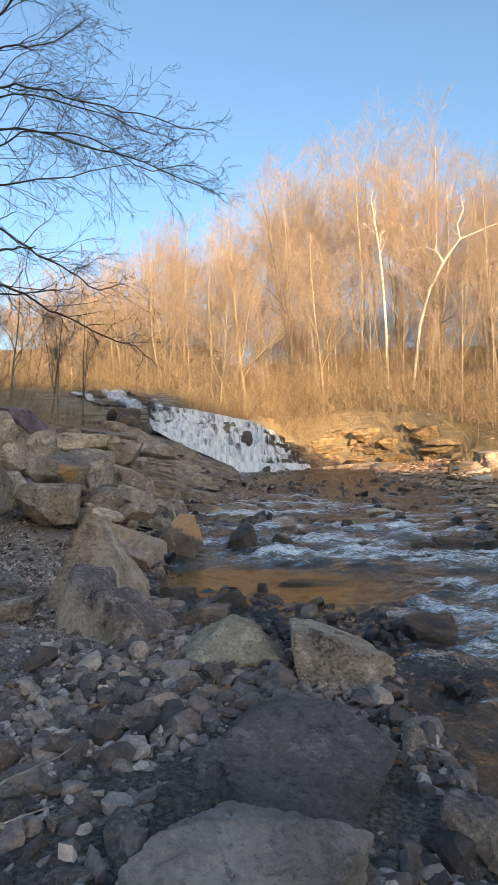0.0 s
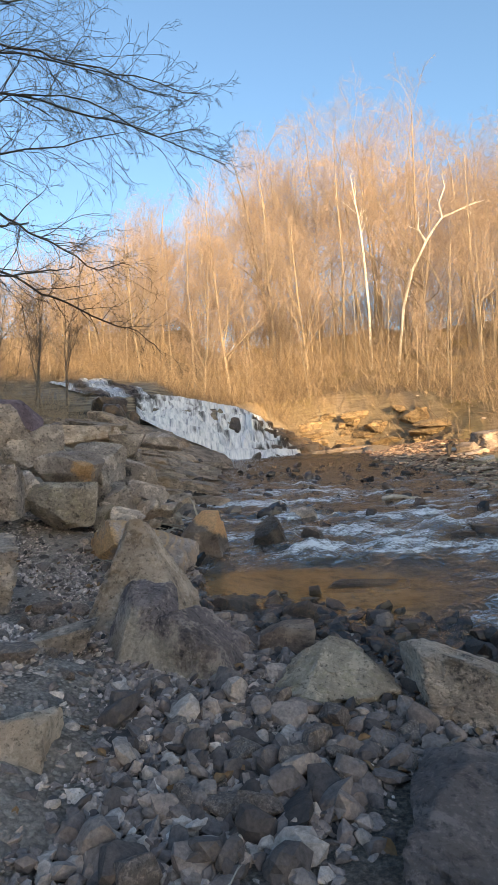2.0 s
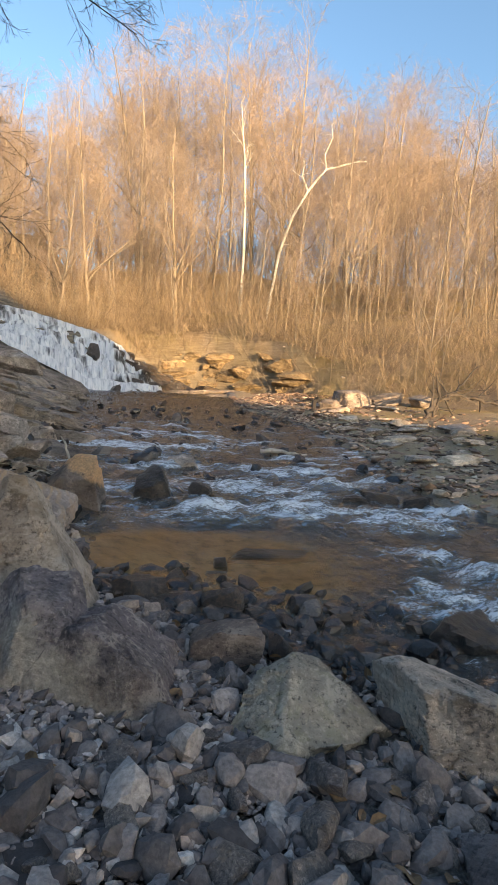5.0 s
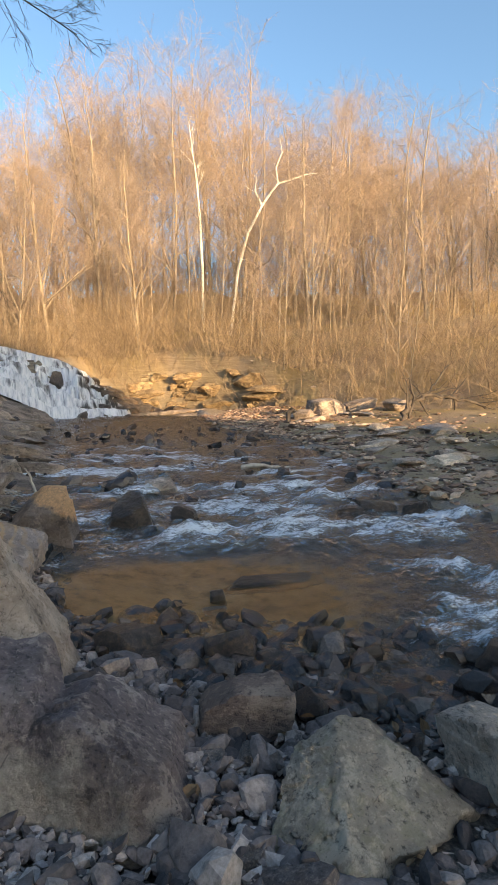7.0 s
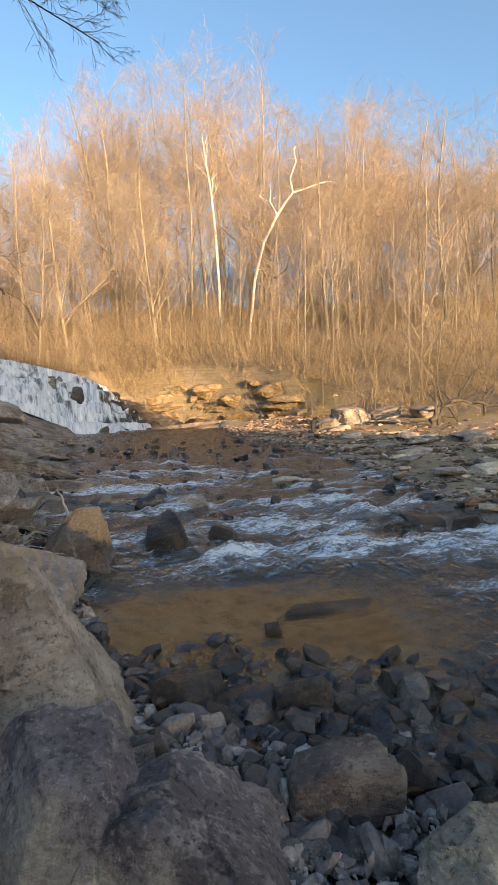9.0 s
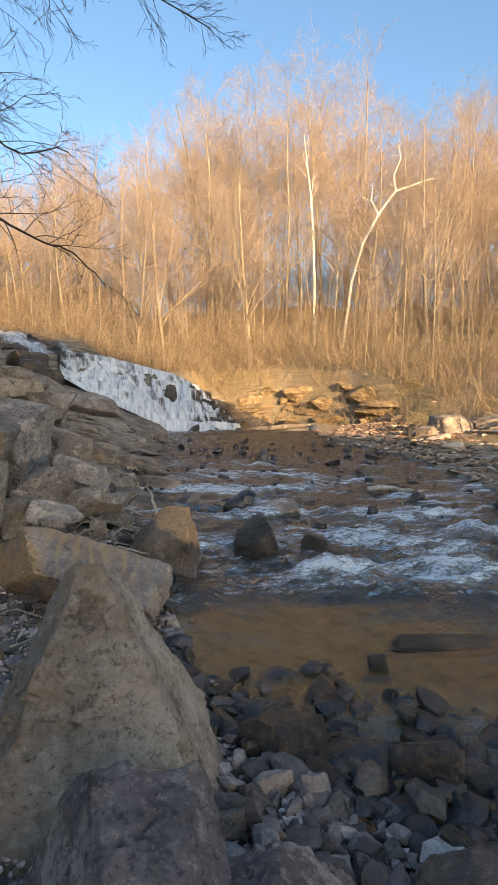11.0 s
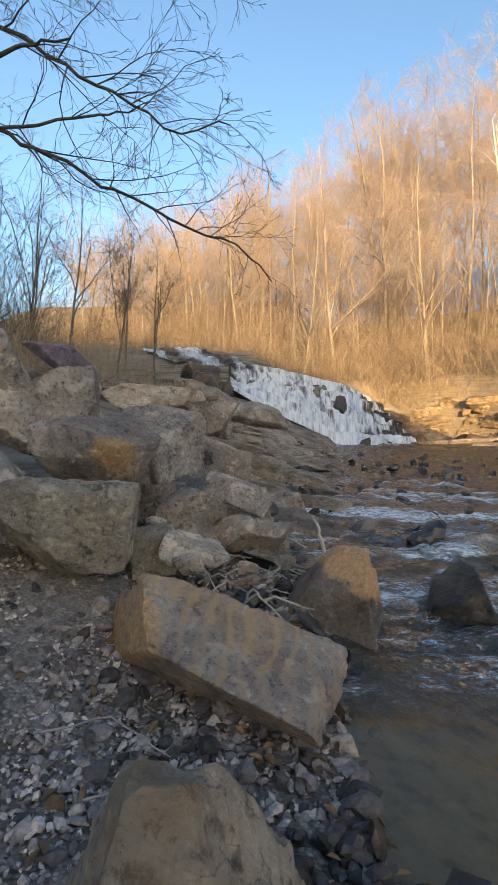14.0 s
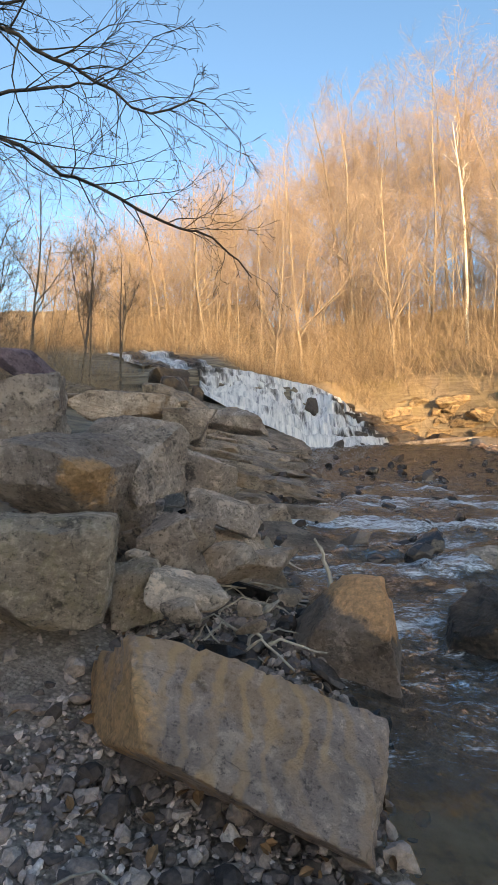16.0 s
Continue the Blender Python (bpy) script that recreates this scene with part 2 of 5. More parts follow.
BARK = bark_material("tan bark", (0.14, 0.108, 0.08), (0.36, 0.295, 0.22))
TWIG = bark_material("tan twigs", (0.20, 0.15, 0.122), (0.41, 0.318, 0.255))
BARK_WHITE = bark_material("pale bark", (0.42, 0.38, 0.31), (0.78, 0.74, 0.66), 3.0)
BARK_DARK = bark_material("dark bark", (0.028, 0.022, 0.018), (0.085, 0.068, 0.055))
BARK_MID = bark_material("grey-brown bark", (0.075, 0.058, 0.045), (0.20, 0.16, 0.125))
BRUSH = bark_material("dry brush", (0.17, 0.122, 0.08), (0.44, 0.325, 0.21))
BRUSH_DARK = bark_material("dark brush", (0.07, 0.05, 0.038), (0.20, 0.145, 0.10))
DRIFT = bark_material("bleached driftwood", (0.20, 0.18, 0.155), (0.42, 0.39, 0.34), 14.0)
DRYLEAF = bark_material("dry leaves", (0.12, 0.06, 0.03), (0.34, 0.20, 0.10), 20.0)
GROUND = ground_material()


def water_material():
    m, nt, b = material("creek water")
    out = nt.nodes["Material Output"]
    nt.nodes.remove(b)
    co = nt.nodes.new("ShaderNodeTexCoord").outputs["Object"]
    n1 = noise_tex(nt, co, 5.0, 4, 0.55, (1.0, 0.55, 1.0))
    n2 = noise_tex(nt, co, 19.0, 3, 0.5, (1.0, 0.6, 1.0))
    add = nt.nodes.new("ShaderNodeMath")
    add.operation = "MULTIPLY_ADD"
    nt.links.new(n2, add.inputs[0])
    add.inputs[1].default_value = 0.3
    nt.links.new(n1, add.inputs[2])
    rough = nt.nodes.new("ShaderNodeVertexColor")
    rough.layer_name = "flow"
    sep = nt.nodes.new("ShaderNodeSeparateColor")
    nt.links.new(rough.outputs[0], sep.inputs[0])
    bump = node(nt, "ShaderNodeBump", Distance=0.28)
    nt.links.new(add.outputs[0], bump.inputs["Height"])
    nt.links.new(sep.outputs[1], bump.inputs["Strength"])
    clear = nt.nodes.new("ShaderNodeBsdfTransparent")
    nt.links.new(mix(nt, ramp(nt, sep.outputs[1], [(0.1, (0, 0, 0)), (0.45, (1, 1, 1))]), (0.97, 0.84, 0.64), (0.50, 0.49, 0.46)), clear.inputs[0])
    # diffuse share that brightens the water, standing in for reflected light
    reflect_fill = nt.nodes.new("ShaderNodeBsdfDiffuse")
    nt.links.new(mix(nt, ramp(nt, sep.outputs[1], [(0.1, (0, 0, 0)), (0.5, (1, 1, 1))]), (0.46, 0.29, 0.15), (0.30, 0.27, 0.24)), reflect_fill.inputs[0])
    body = nt.nodes.new("ShaderNodeMixShader")
    body.inputs[0].default_value = 0.14
    nt.links.new(clear.outputs[0], body.inputs[1])
    nt.links.new(reflect_fill.outputs[0], body.inputs[2])
    gloss = node(nt, "ShaderNodeBsdfGlossy", Color=(1, 1, 1, 1), Roughness=0.1)
    nt.links.new(bump.outputs[0], gloss.inputs["Normal"])
    fres = node(nt, "ShaderNodeFresnel", IOR=1.33)
    nt.links.new(bump.outputs[0], fres.inputs["Normal"])
    surf = nt.nodes.new("ShaderNodeMixShader")
    nt.links.new(fres.outputs[0], surf.inputs[0])
    nt.links.new(body.outputs[0], surf.inputs[1])
    nt.links.new(gloss.outputs[0], surf.inputs[2])
    # foam where the water breaks: ragged, drawn out along the current
    fa = noise_tex(nt, co, 7.0, 8, 0.72, (0.38, 1.5, 1.0))
    fc = noise_tex(nt, co, 34.0, 7, 0.78, (0.5, 1.4, 1.0))
    fsum = nt.nodes.new("ShaderNodeMath")
    fsum.operation = "ADD"
    nt.links.new(fa, fsum.inputs[0])
    nt.links.new(fc, fsum.inputs[1])
    fm = nt.nodes.new("ShaderNodeMath")
    fm.operation = "MULTIPLY_ADD"
    nt.links.new(sep.outputs[0], fm.inputs[0])
    fm.inputs[1].default_value = 0.58
    fs = nt.nodes.new("ShaderNodeMath")
    fs.operation = "MULTIPLY_ADD"
    nt.links.new(fsum.outputs[0], fs.inputs[0])
    fs.inputs[1].default_value = 1.7
    fs.inputs[2].default_value = -1.97
    nt.links.new(fs.outputs[0], fm.inputs[2])
    fac = ramp(nt, fm.outputs[0], [(0.0, (0, 0, 0)), (0.15, (0.22,) * 3), (0.42, (0.9,) * 3)])
    fn = fsum.outputs[0]
    foam = node(nt, "ShaderNodeBsdfDiffuse", Color=(0.74, 0.80, 0.85, 1))
    fb = node(nt, "ShaderNodeBump", Strength=0.8, Distance=0.04)
    nt.links.new(fn, fb.inputs["Height"])
    nt.links.new(fb.outputs[0], foam.inputs["Normal"])
    both = nt.nodes.new("ShaderNodeMixShader")
    nt.links.new(fac, both.inputs[0])
    nt.links.new(surf.outputs[0], both.inputs[1])
    nt.links.new(foam.outputs[0], both.inputs[2])
    nt.links.new(both.outputs[0], out.inputs["Surface"])
    return m


WATER = water_material()


# ---- building helpers ----
def mesh_data(name, verts, faces, mat, shade=True):
    me = bpy.data.meshes.new(name)
    verts = np.asarray(verts, np.float32)
    faces = np.asarray(faces, np.int32)
    k = faces.shape[1]
    me.vertices.add(len(verts))
    me.vertices.foreach_set("co", verts.ravel())
    me.loops.add(faces.size)
    me.loops.foreach_set("vertex_index", faces.ravel())
    me.polygons.add(len(faces))
    me.polygons.foreach_set("loop_start", np.arange(0, faces.size, k, dtype=np.int32))
    me.update(calc_edges=True)
    me.validate()
    me.polygons.foreach_set("use_smooth", np.full(len(me.polygons), shade))
    me.materials.append(mat)
    return me


def part(name, me, parent, label=""):
    ob = new(name, me)
    ob.parent = parent
    return tagged(ob, label)


def colour_layer(me, name, rgb):
    a = me.color_attributes.new(name, "FLOAT_COLOR", "POINT")
    buf = np.ones((len(rgb), 4), np.float32)
    buf[:, :3] = rgb
    a.data.foreach_set("color", buf.ravel())


def grid_faces(nu, nv):
    i = np.arange((nu - 1) * (nv - 1))
    a = (i // (nv - 1)) * nv + i % (nv - 1)
    return np.stack([a, a + nv, a + nv + 1, a + 1], -1)


# ---- the lie of the land ----
def water_z(y):
    return np.interp(y, [-40, 4, 7.6, 8.6, 10.4, 14, 18, 22, 27, 32, 60], [-0.7, -0.22, -0.17, -0.12, 0.0, 0.08, 0.22, 0.42, 0.68, 0.95, 1.0])


def shore_left(y):
    return np.interp(y, [-60, -6, 0, 3.6, 4.4, 5.1, 5.8, 6.5, 7.0, 8.3, 9.0, 10.5, 13.3, 20.7, 30, 34], [4, 1.8, 1.2, 1.0, 0.95, 0.45, -0.1, -0.75, -1.15, -1.35, -1.4, -1.7, -2.0, -1.8, -1.7, -1.5])


def shore_right(y):
    return np.interp(y, [-60, 0, 5, 9, 10.5, 12.8, 15.2, 19, 22, 26, 30, 37, 40, 43, 50], [12, 6.5, 5.2, 4.6, 4.5, 5.2, 5.9, 6.6, 6.5, 6.0, 6.5, 7.5, 6.0, 2.0, -4])


def foot(x):
    return np.interp(x, [-40, 2, 5, 8, 11, 14, 18, 24, 30, 60], [60, 43.5, 41.5, 39.5, 35.5, 29, 21.5, 14.5, 10, -10])


def fall_base(x):
    return np.interp(x, [-30, -8, -5.6, -2.9, 0, 3.2, 6, 9, 30], [26, 29.5, 30, 31.5, 33.5, 36.5, 40, 44, 64])


# profile of an unseen hill added behind the walk to shade the near bank
def shade_ridge(x):
    return np.interp(x, [-120, -10, 22, 39, 47, 49.6, 51, 52.5, 56, 200], [20, 24, 38, 37.5, 34.5, 33.5, 25.5, 21.5, 20, 16])


def ground(x, y):
    x, y = np.asarray(x, float), np.asarray(y, float)
    w, xl, xr = water_z(y), shore_left(y), shore_right(y)
    dl, dr = xl - x, x - xr
    inside = np.minimum(-dl, -dr)
    shallow = np.exp(-(((x - 0.1) / 0.9) ** 2 + ((y - 6.0) / 0.8) ** 2))
    bed = w - 0.03 - 0.27 * np.clip(inside / 1.3, 0, 1) * (1 - 0.9 * shallow)
    near = w + 0.1 + 0.075 * dl + 0.30 * np.maximum(dl - 2.6, 0)
    far = w + 0.12 + 0.20 * np.minimum(dl, 0.8) + 0.44 * np.maximum(dl - 0.8, 0)
    k = smooth(6.2, 10.5, y)
    left = near * (1 - k) + far * k
    left = np.where(left > 3.1, 3.1 + (left - 3.1) * 0.22, left)
    s = y - foot(x)
    c = 1 - smooth(10, 16, x)
    rise = c * (3.3 * smooth(0, 1.6, s) + 0.28 * np.maximum(s, 0)) + (1 - c) * 0.27 * np.maximum(s, 0)
    rise = np.where(rise > 5.3, 5.3 + (rise - 5.3) * 0.22, rise)
    right = w + 0.06 + 0.085 * np.minimum(np.maximum(dr, 0), 8) + 0.03 * np.clip(dr - 8, 0, 8) + rise
    z = np.where(dl > 0, left, np.where(dr > 0, right, bed))
    sf = y - fall_base(x)
    slope = np.interp(x, [-8, -5.6, -2.9, 0, 3], [1.6, 1.6, 0.95, 0.6, 0.5])
    top = 4.9 + 0.25 * np.maximum(0, y - 35) * smooth(-3, -7, x) + 0.10 * np.maximum(0, y - 42) * smooth(-7, -3, x) + 0.2 * np.maximum(0, x - 4)
    fall = np.where(sf > 0, np.minimum(0.3 + slope * sf, top) - 0.55 * smooth(-6.5, -5, x) * smooth(5, 3, x) * smooth(43, 41, y), -10)
    z = np.maximum(z, fall)
    z = z + np.where(x > -40, 1, 0.5) * 12.0 * smooth(48, 84, y + 0.35 * np.maximum(x - 12, 0))
    z = np.where(z > 9, 9 + (z - 9) * 0.6, z)
    z = np.where(z > 18.5, 18.5, z)
    behind = smooth(-95, -150, y)
    return z + behind * shade_ridge(x)


def ground_at(x, y):
    return float(ground(np.array([x]), np.array([y]))[0])


def axis(stops):
    out = []
    for a, b, step in stops:
        out += list(np.arange(a, b, step))
    return np.array(out + [stops[-1][1]])


gx = axis([(-3000, -400, 650), (-400, -60, 40), (-60, -12, 2), (-12, -4, 0.35), (-4, 2.2, 0.09), (2.2, 12, 0.3), (12, 84, 1.5), (84, 404, 40), (404, 3000, 650)])
gy = axis([(-3000, -400, 650), (-400, -150, 50), (-150, -90, 10), (-90, -6, 4), (-6, 0.5, 0.4), (0.5, 11, 0.09), (11, 26, 0.3), (26, 62, 0.6), (62, 130, 5), (130, 400, 45), (400, 3000, 650)])
X, Y = [a.ravel() for a in np.meshgrid(gx, gy, indexing="ij")]
Z = ground(X, Y)
rough_amt = np.where(np.hypot(X, Y - 15) < 90, 1.0, 0.0)
wet_in = (X > shore_left(Y)) & (X < shore_right(Y)) & (Y < 38)
onleft = (X < shore_left(Y)) & (Y > 9)
cliff = (np.abs(Y - foot(X) - 0.8) < 2.2) & (X > 2) & (X < 15)
Z = Z + rough_amt * np.where(wet_in, 0.02, 0.05) * fbm(flat3(X, Y, 1.6), 3) + rough_amt * np.where((Y > 26) & ~wet_in, 0.25, 0.0) * fbm(flat3(X, Y, 0.3), 9)
# bedded rock: the slope breaks into low steps
step = 0.22
st = np.floor(Z / step) * step + step * smooth(0.55, 1.0, (Z / step) % 1)
ledgy = np.where(onleft & (Y < 40) & (X > -14), 0.8, 0.0)
Z = Z * (1 - ledgy) + st * ledgy
me = mesh_data("ground", np.stack([X, Y, Z], -1), grid_faces(len(gx), len(gy)), GROUND)
zone = np.zeros((len(X), 3))
zone[:, 0] = 0.7 * np.where((X > shore_right(Y) + 0.3) & (Y > 4), 1, 0)
zone[:, 0] = np.maximum(zone[:, 0], np.where((X > shore_right(Y) + 3.0) | (Y > 44) | ((Y > 41.5) & (X > -5)) | (Y < -8), 1, 0) * (0.55 + 0.45 * np.clip(fbm(flat3(X, Y, 0.5), 5) + 0.6, 0, 1)))
zone[:, 1] = np.clip(np.where(onleft & (Y > 10), 0.8, 0) + np.where(cliff, 0.3, 0) + np.where((Y > 29) & (Y < 41.8) & (X < 6) & (X > -12), 1, 0), 0, 1)
zone[:, 2] = np.where(wet_in, 1, 0)
colour_layer(me, "zone", zone)
# ground among the shore stones is darkened in colour, for shade in the gaps
colour_layer(me, "soil_shade", np.repeat((smooth(-2.0, -1.1, X + 0.3 * fbm(flat3(X, Y, 1.1), 15)) * smooth(6.6, 5.4, Y))[:, None], 3, 1))
tagged(new("ground", me), "stony creek bank rising to a leaf-strewn wooded slope", "ground", kind="structure")

# ---- the water ----
FOAM = [  # bands where the current breaks: from, to, half width, strength
    (-0.8, 10.2, 0.3, 9.9, 0.25, 0.8), (0.3, 9.9, 0.8, 9.0, 0.3, 0.9), (0.6, 9.1, 1.9, 8.7, 0.35, 1.0), (1.8, 8.8, 3.6, 8.5, 0.3, 0.85),
    (1.0, 10.2, 2.4, 9.8, 0.4, 0.7), (-0.6, 12.6, 1.5, 12.2, 0.3, 0.6), (-0.5, 15.0, 1.4, 14.6, 0.35, 0.65), (1.2, 12.6, 3.0, 10.6, 0.3, 0.6),
    (2.4, 7.4, 2.9, 6.5, 0.3, 0.75), (1.5, 5.9, 1.9, 4.9, 0.22, 0.9), (1.9, 6.1, 2.5, 5.2, 0.25, 0.8), (1.5, 4.8, 2.0, 3.6, 0.3, 0.5),
    (2.9, 9.6, 4.2, 9.0, 0.25, 0.7), (3.0, 12.0, 4.5, 10.4, 0.3, 0.5), (-0.2, 17.5, 1.5, 17.0, 0.4, 0.5), (0.4, 19.5, 2.5, 18.0, 0.4, 0.45), (-1.3, 31.6, 3.0, 34.6, 0.7, 1.0), (0.0, 31.2, 3.4, 33.6, 0.6, 0.5)]


def near_line(x, y, ax, ay, bx, by):
    dx, dy = bx - ax, by - ay
    u = np.clip(((x - ax) * dx + (y - ay) * dy) / (dx * dx + dy * dy), 0, 1)
    return np.hypot(x - ax - u * dx, y - ay - u * dy)


wx = axis([(-2.6, 4.6, 0.05), (4.6, 9, 0.2), (9, 14, 1.0)])
wy = axis([(-40, 0, 2.0), (0, 3, 0.2), (3, 11, 0.05), (11, 16, 0.1), (16, 38, 0.25)])
X, Y = [a.ravel() for a in np.meshgrid(wx, wy, indexing="ij")]
foam, swell = np.zeros(len(X)), np.zeros(len(X))
for ax, ay, bx, by, half, power in FOAM:
    d = near_line(X, Y, ax, ay, bx, by)
    foam = np.maximum(foam, power * np.exp(-((d / half) ** 2)))
    swell = np.maximum(swell, power * np.exp(-((d / half / 1.6) ** 2)))
pool = np.clip(1.5 * np.exp(-(((X + 0.3) / np.where(X < -0.3, 2.2, 1.4)) ** 2 + ((Y - 7.4) / np.where(Y < 7.4, 1.4, 0.95)) ** 2)), 0, 1)
chop = np.clip(0.55 + 0.45 * smooth(8.0, 9.0, Y) + 0.9 * swell - 0.9 * pool, 0.05, 1.5)
streak = fbm(np.stack([X * 0.9 + Y * 0.35, Y * 3.4 - X * 0.5, 0 * X], -1), 21, 4)
Z = water_z(Y) + chop * (0.055 * fbm(np.stack([X * 2.0, Y * 3.4, 0 * X], -1), 11, 4) + 0.02 * fbm(flat3(X, Y, 8), 12, 2)) + 0.14 * swell * np.clip(streak + 0.35, 0, 2) * (Y < 20)
Z -= 0.35 * smooth(0.1, 1.0, X - shore_right(Y)) + 0.35 * smooth(0.2, 0.8, shore_left(Y) - X)
me = mesh_data("water", np.stack([X, Y, Z], -1), grid_faces(len(wx), len(wy)), WATER)
flow = np.zeros((len(X), 3))
flow[:, 0] = np.clip(foam * (0.8 + 0.5 * np.clip(streak, -0.8, 1)) + (0.36 + 0.6 * np.clip(streak, -1, 1)) * smooth(8.2, 8.8, Y) * smooth(26, 16, Y) * (1 - pool) + (0.2 + 0.3 * np.clip(streak, -1, 1)) * smooth(1.3, 2.2, X) * (Y < 8.5) * (Y > 3), 0, 1)
flow[:, 1] = np.clip(0.02 + 0.85 * chop, 0.04, 1)
colour_layer(me, "flow", flow)
tagged(new("water", me), "shallow brown creek water broken by white rapids", "water", kind="structure")


# ---- rocks ----
SPHERES = {}


def sphere(sub):
    if sub not in SPHERES:
        bm = bmesh.new()
        bmesh.ops.create_icosphere(bm, subdivisions=sub, radius=1)
        SPHERES[sub] = (np.array([v.co[:] for v in bm.verts]), np.array([[v.index for v in f.verts] for f in bm.faces]))
        bm.free()
    return SPHERES[sub]


def between(d, n, h, sharp):
    """How far each way d reaches inside the planes n at h, their edges a little blunted."""
    x = np.maximum(d @ n.T, 0) / h
    m = x.max(1)
    return 1.0 / (m * ((x / m[:, None]) ** sharp).sum(1) ** (1.0 / sharp))


def chip(d, n, h, sharp, rng, chips, lo=0.84):
    """Blunts the corners of the solid between planes n at h with more, smaller planes."""
    p = d * between(d, n, h, sharp)[:, None]
    if chips:
        m = rng.normal(size=(chips, 3))
        m /= np.linalg.norm(m, axis=1)[:, None]
        n, h = np.vstack([n, m]), np.append(h, (p @ m.T).max(0) * rng.uniform(lo, 0.97, chips))
        p = d * between(d, n, h, sharp)[:, None]
    return p


def flakes(q, count, seed):
    """Broken facets: each patch of the skin is its own small tilted plane, from -1 to 1."""
    rng = np.random.RandomState(seed)
    c = q[rng.randint(len(q), size=count)]
    warped = q + 0.05 * np.stack([fbm(q * 5, seed + k, 2) for k in range(3)], -1)
    d = ((warped[:, None] - c[None]) ** 2).sum(2)
    i = d.argmin(1)
    tilt = rng.normal(size=(count, 3)) * math.sqrt(count) * 0.55
    return np.clip(rng.uniform(-0.6, 0.6, count)[i] + ((q - c[i]) * tilt[i]).sum(1), -1.2, 1.2)


def weathered(p, q, seed, sub, rough):
    """Broken facets at two sizes, bedding steps, cracks and grit on a boulder's skin; q is p in its own mean size."""
    r2 = 1 + rough * (0.022 * fbm(q * 2.2 + seed, seed, 2) + 0.016 * fbm(q * 8 + seed, seed + 5, 3))
    if sub >= 4:
        r2 += rough * 0.030 * flakes(q, 34, seed + 40)
    if sub >= 5:
        r2 += rough * (0.011 * flakes(q, 190, seed + 41) + 0.009 * fbm(q * 24, seed + 3, 3))
    bed = q[:, 2] + 0.25 * q[:, 0] + 0.16 * fbm(q * 1.6, seed + 9, 3)
    where = smooth(-0.1, 0.35, fbm(q * 1.7 + 3 * seed, seed + 31, 2))
    r2 += rough * 0.030 * where * ((bed * 5.5 + seed * 0.37) % 1.0 - 0.5)
    rid = 1 - np.abs(fbm(q * 2.1 + seed, seed + 21, 3))
    r2 -= rough * 0.06 * smooth(0.95, 1.0, rid)
    return p * r2[:, None]


def rock_shape(size, seed, sub=4, cuts=5, sharp=150, planes=(), rough=1.0, depth=(0.55, 0.9), chips=7):
    """A broken boulder: flat planes round a centre, with chipped corners and bedding."""
    d, faces = sphere(sub)
    rng = np.random.RandomState(seed)
    n = rng.normal(size=(cuts, 3))
    n /= np.linalg.norm(n, axis=1)[:, None]
    h = rng.uniform(*depth, cuts)
    if planes:
        pl = np.array(planes, float)
        n = np.vstack([n, pl[:, :3] / np.linalg.norm(pl[:, :3], axis=1)[:, None]])
        h = np.append(h, pl[:, 3])
    box = np.array([[1, 0, 0], [-1, 0, 0], [0, 1, 0], [0, -1, 0], [0, 0, 1], [0, 0, -1]], float) + rng.normal(size=(6, 3)) * 0.16
    n, h = np.vstack([n, box / np.linalg.norm(box, axis=1)[:, None]]), np.append(h, np.full(6, 0.95))
    p = chip(d, n, h, sharp, rng, chips)
    m = float(np.mean(size))
    return weathered(p, p * np.array(size) / m, seed, sub, rough) * np.array(size) / 2, faces


def edged(me):
    me.set_sharp_from_angle(angle=radians(24))
    return me


def boulder(at, planes, mat, label, seed, group, sub=6, chips=16, name="boulder", rough=1.0):
    """A boulder bounded by planes given as a way out and a distance in metres from its middle."""
    d, faces = sphere(sub)
    pl = np.array(planes, float)
    n = pl[:, :3] / np.linalg.norm(pl[:, :3], axis=1)[:, None]
    p = chip(d, n, pl[:, 3], 170, np.random.RandomState(seed), chips, 0.9)
    q = p / np.abs(p).mean() * 0.5
    ob = new(name, edged(mesh_data(name, weathered(p, q, seed, sub, rough), faces, mat)))
    ob.matrix_world = pose(*at)
    return tagged(ob, label, "boulder", group)


def rock(name, at, size, turn, mat, label, seed, sub=4, category="rock", group="", **shape):
    """A boulder: at is its middle; turn is degrees of tilt about x and y and of yaw."""
    v, f = rock_shape(size, seed, sub, **shape)
    ob = new(name, edged(mesh_data(name, v, f, mat)))
    ob.matrix_world = pose(*at, *turn)
    return tagged(ob, label, category, group)


G1, G2, G3 = "boulders on the shore", "rock pile on the bank", "rocks in the creek"
rock("boulder", (0.17, 2.72, -0.12), (1.15, 1.25, 0.62), (10, 6, -20), ROCK_DARK, "large dark slate boulder with a flat tilted top", 11, 6, "boulder", G1, planes=[(0.1, 0.1, 1, 0.62), (-0.5, -1, 0.5, 0.75)])
rock("boulder", (0.01, 1.72, 0.03), (0.56, 0.68, 0.64), (-12, 16, -30), ROCK_PALE, "pale grey sandstone boulder on the stony bank", 12, 6, "boulder", G1, planes=[(0.0, -0.3, 1, 0.7)])
rock("boulder", (-0.17, 4.42, -0.03), (0.94, 0.74, 0.60), (0, 4, 12), ROCK_OLIVE, "grey-brown sandstone boulder with lichen patches", 13, 6, "boulder", G1, planes=[(0.05, -0.5, 0.85, 0.66), (-0.7, 0, 0.7, 0.66), (0.75, -0.1, 0.6, 0.72)], cuts=4)
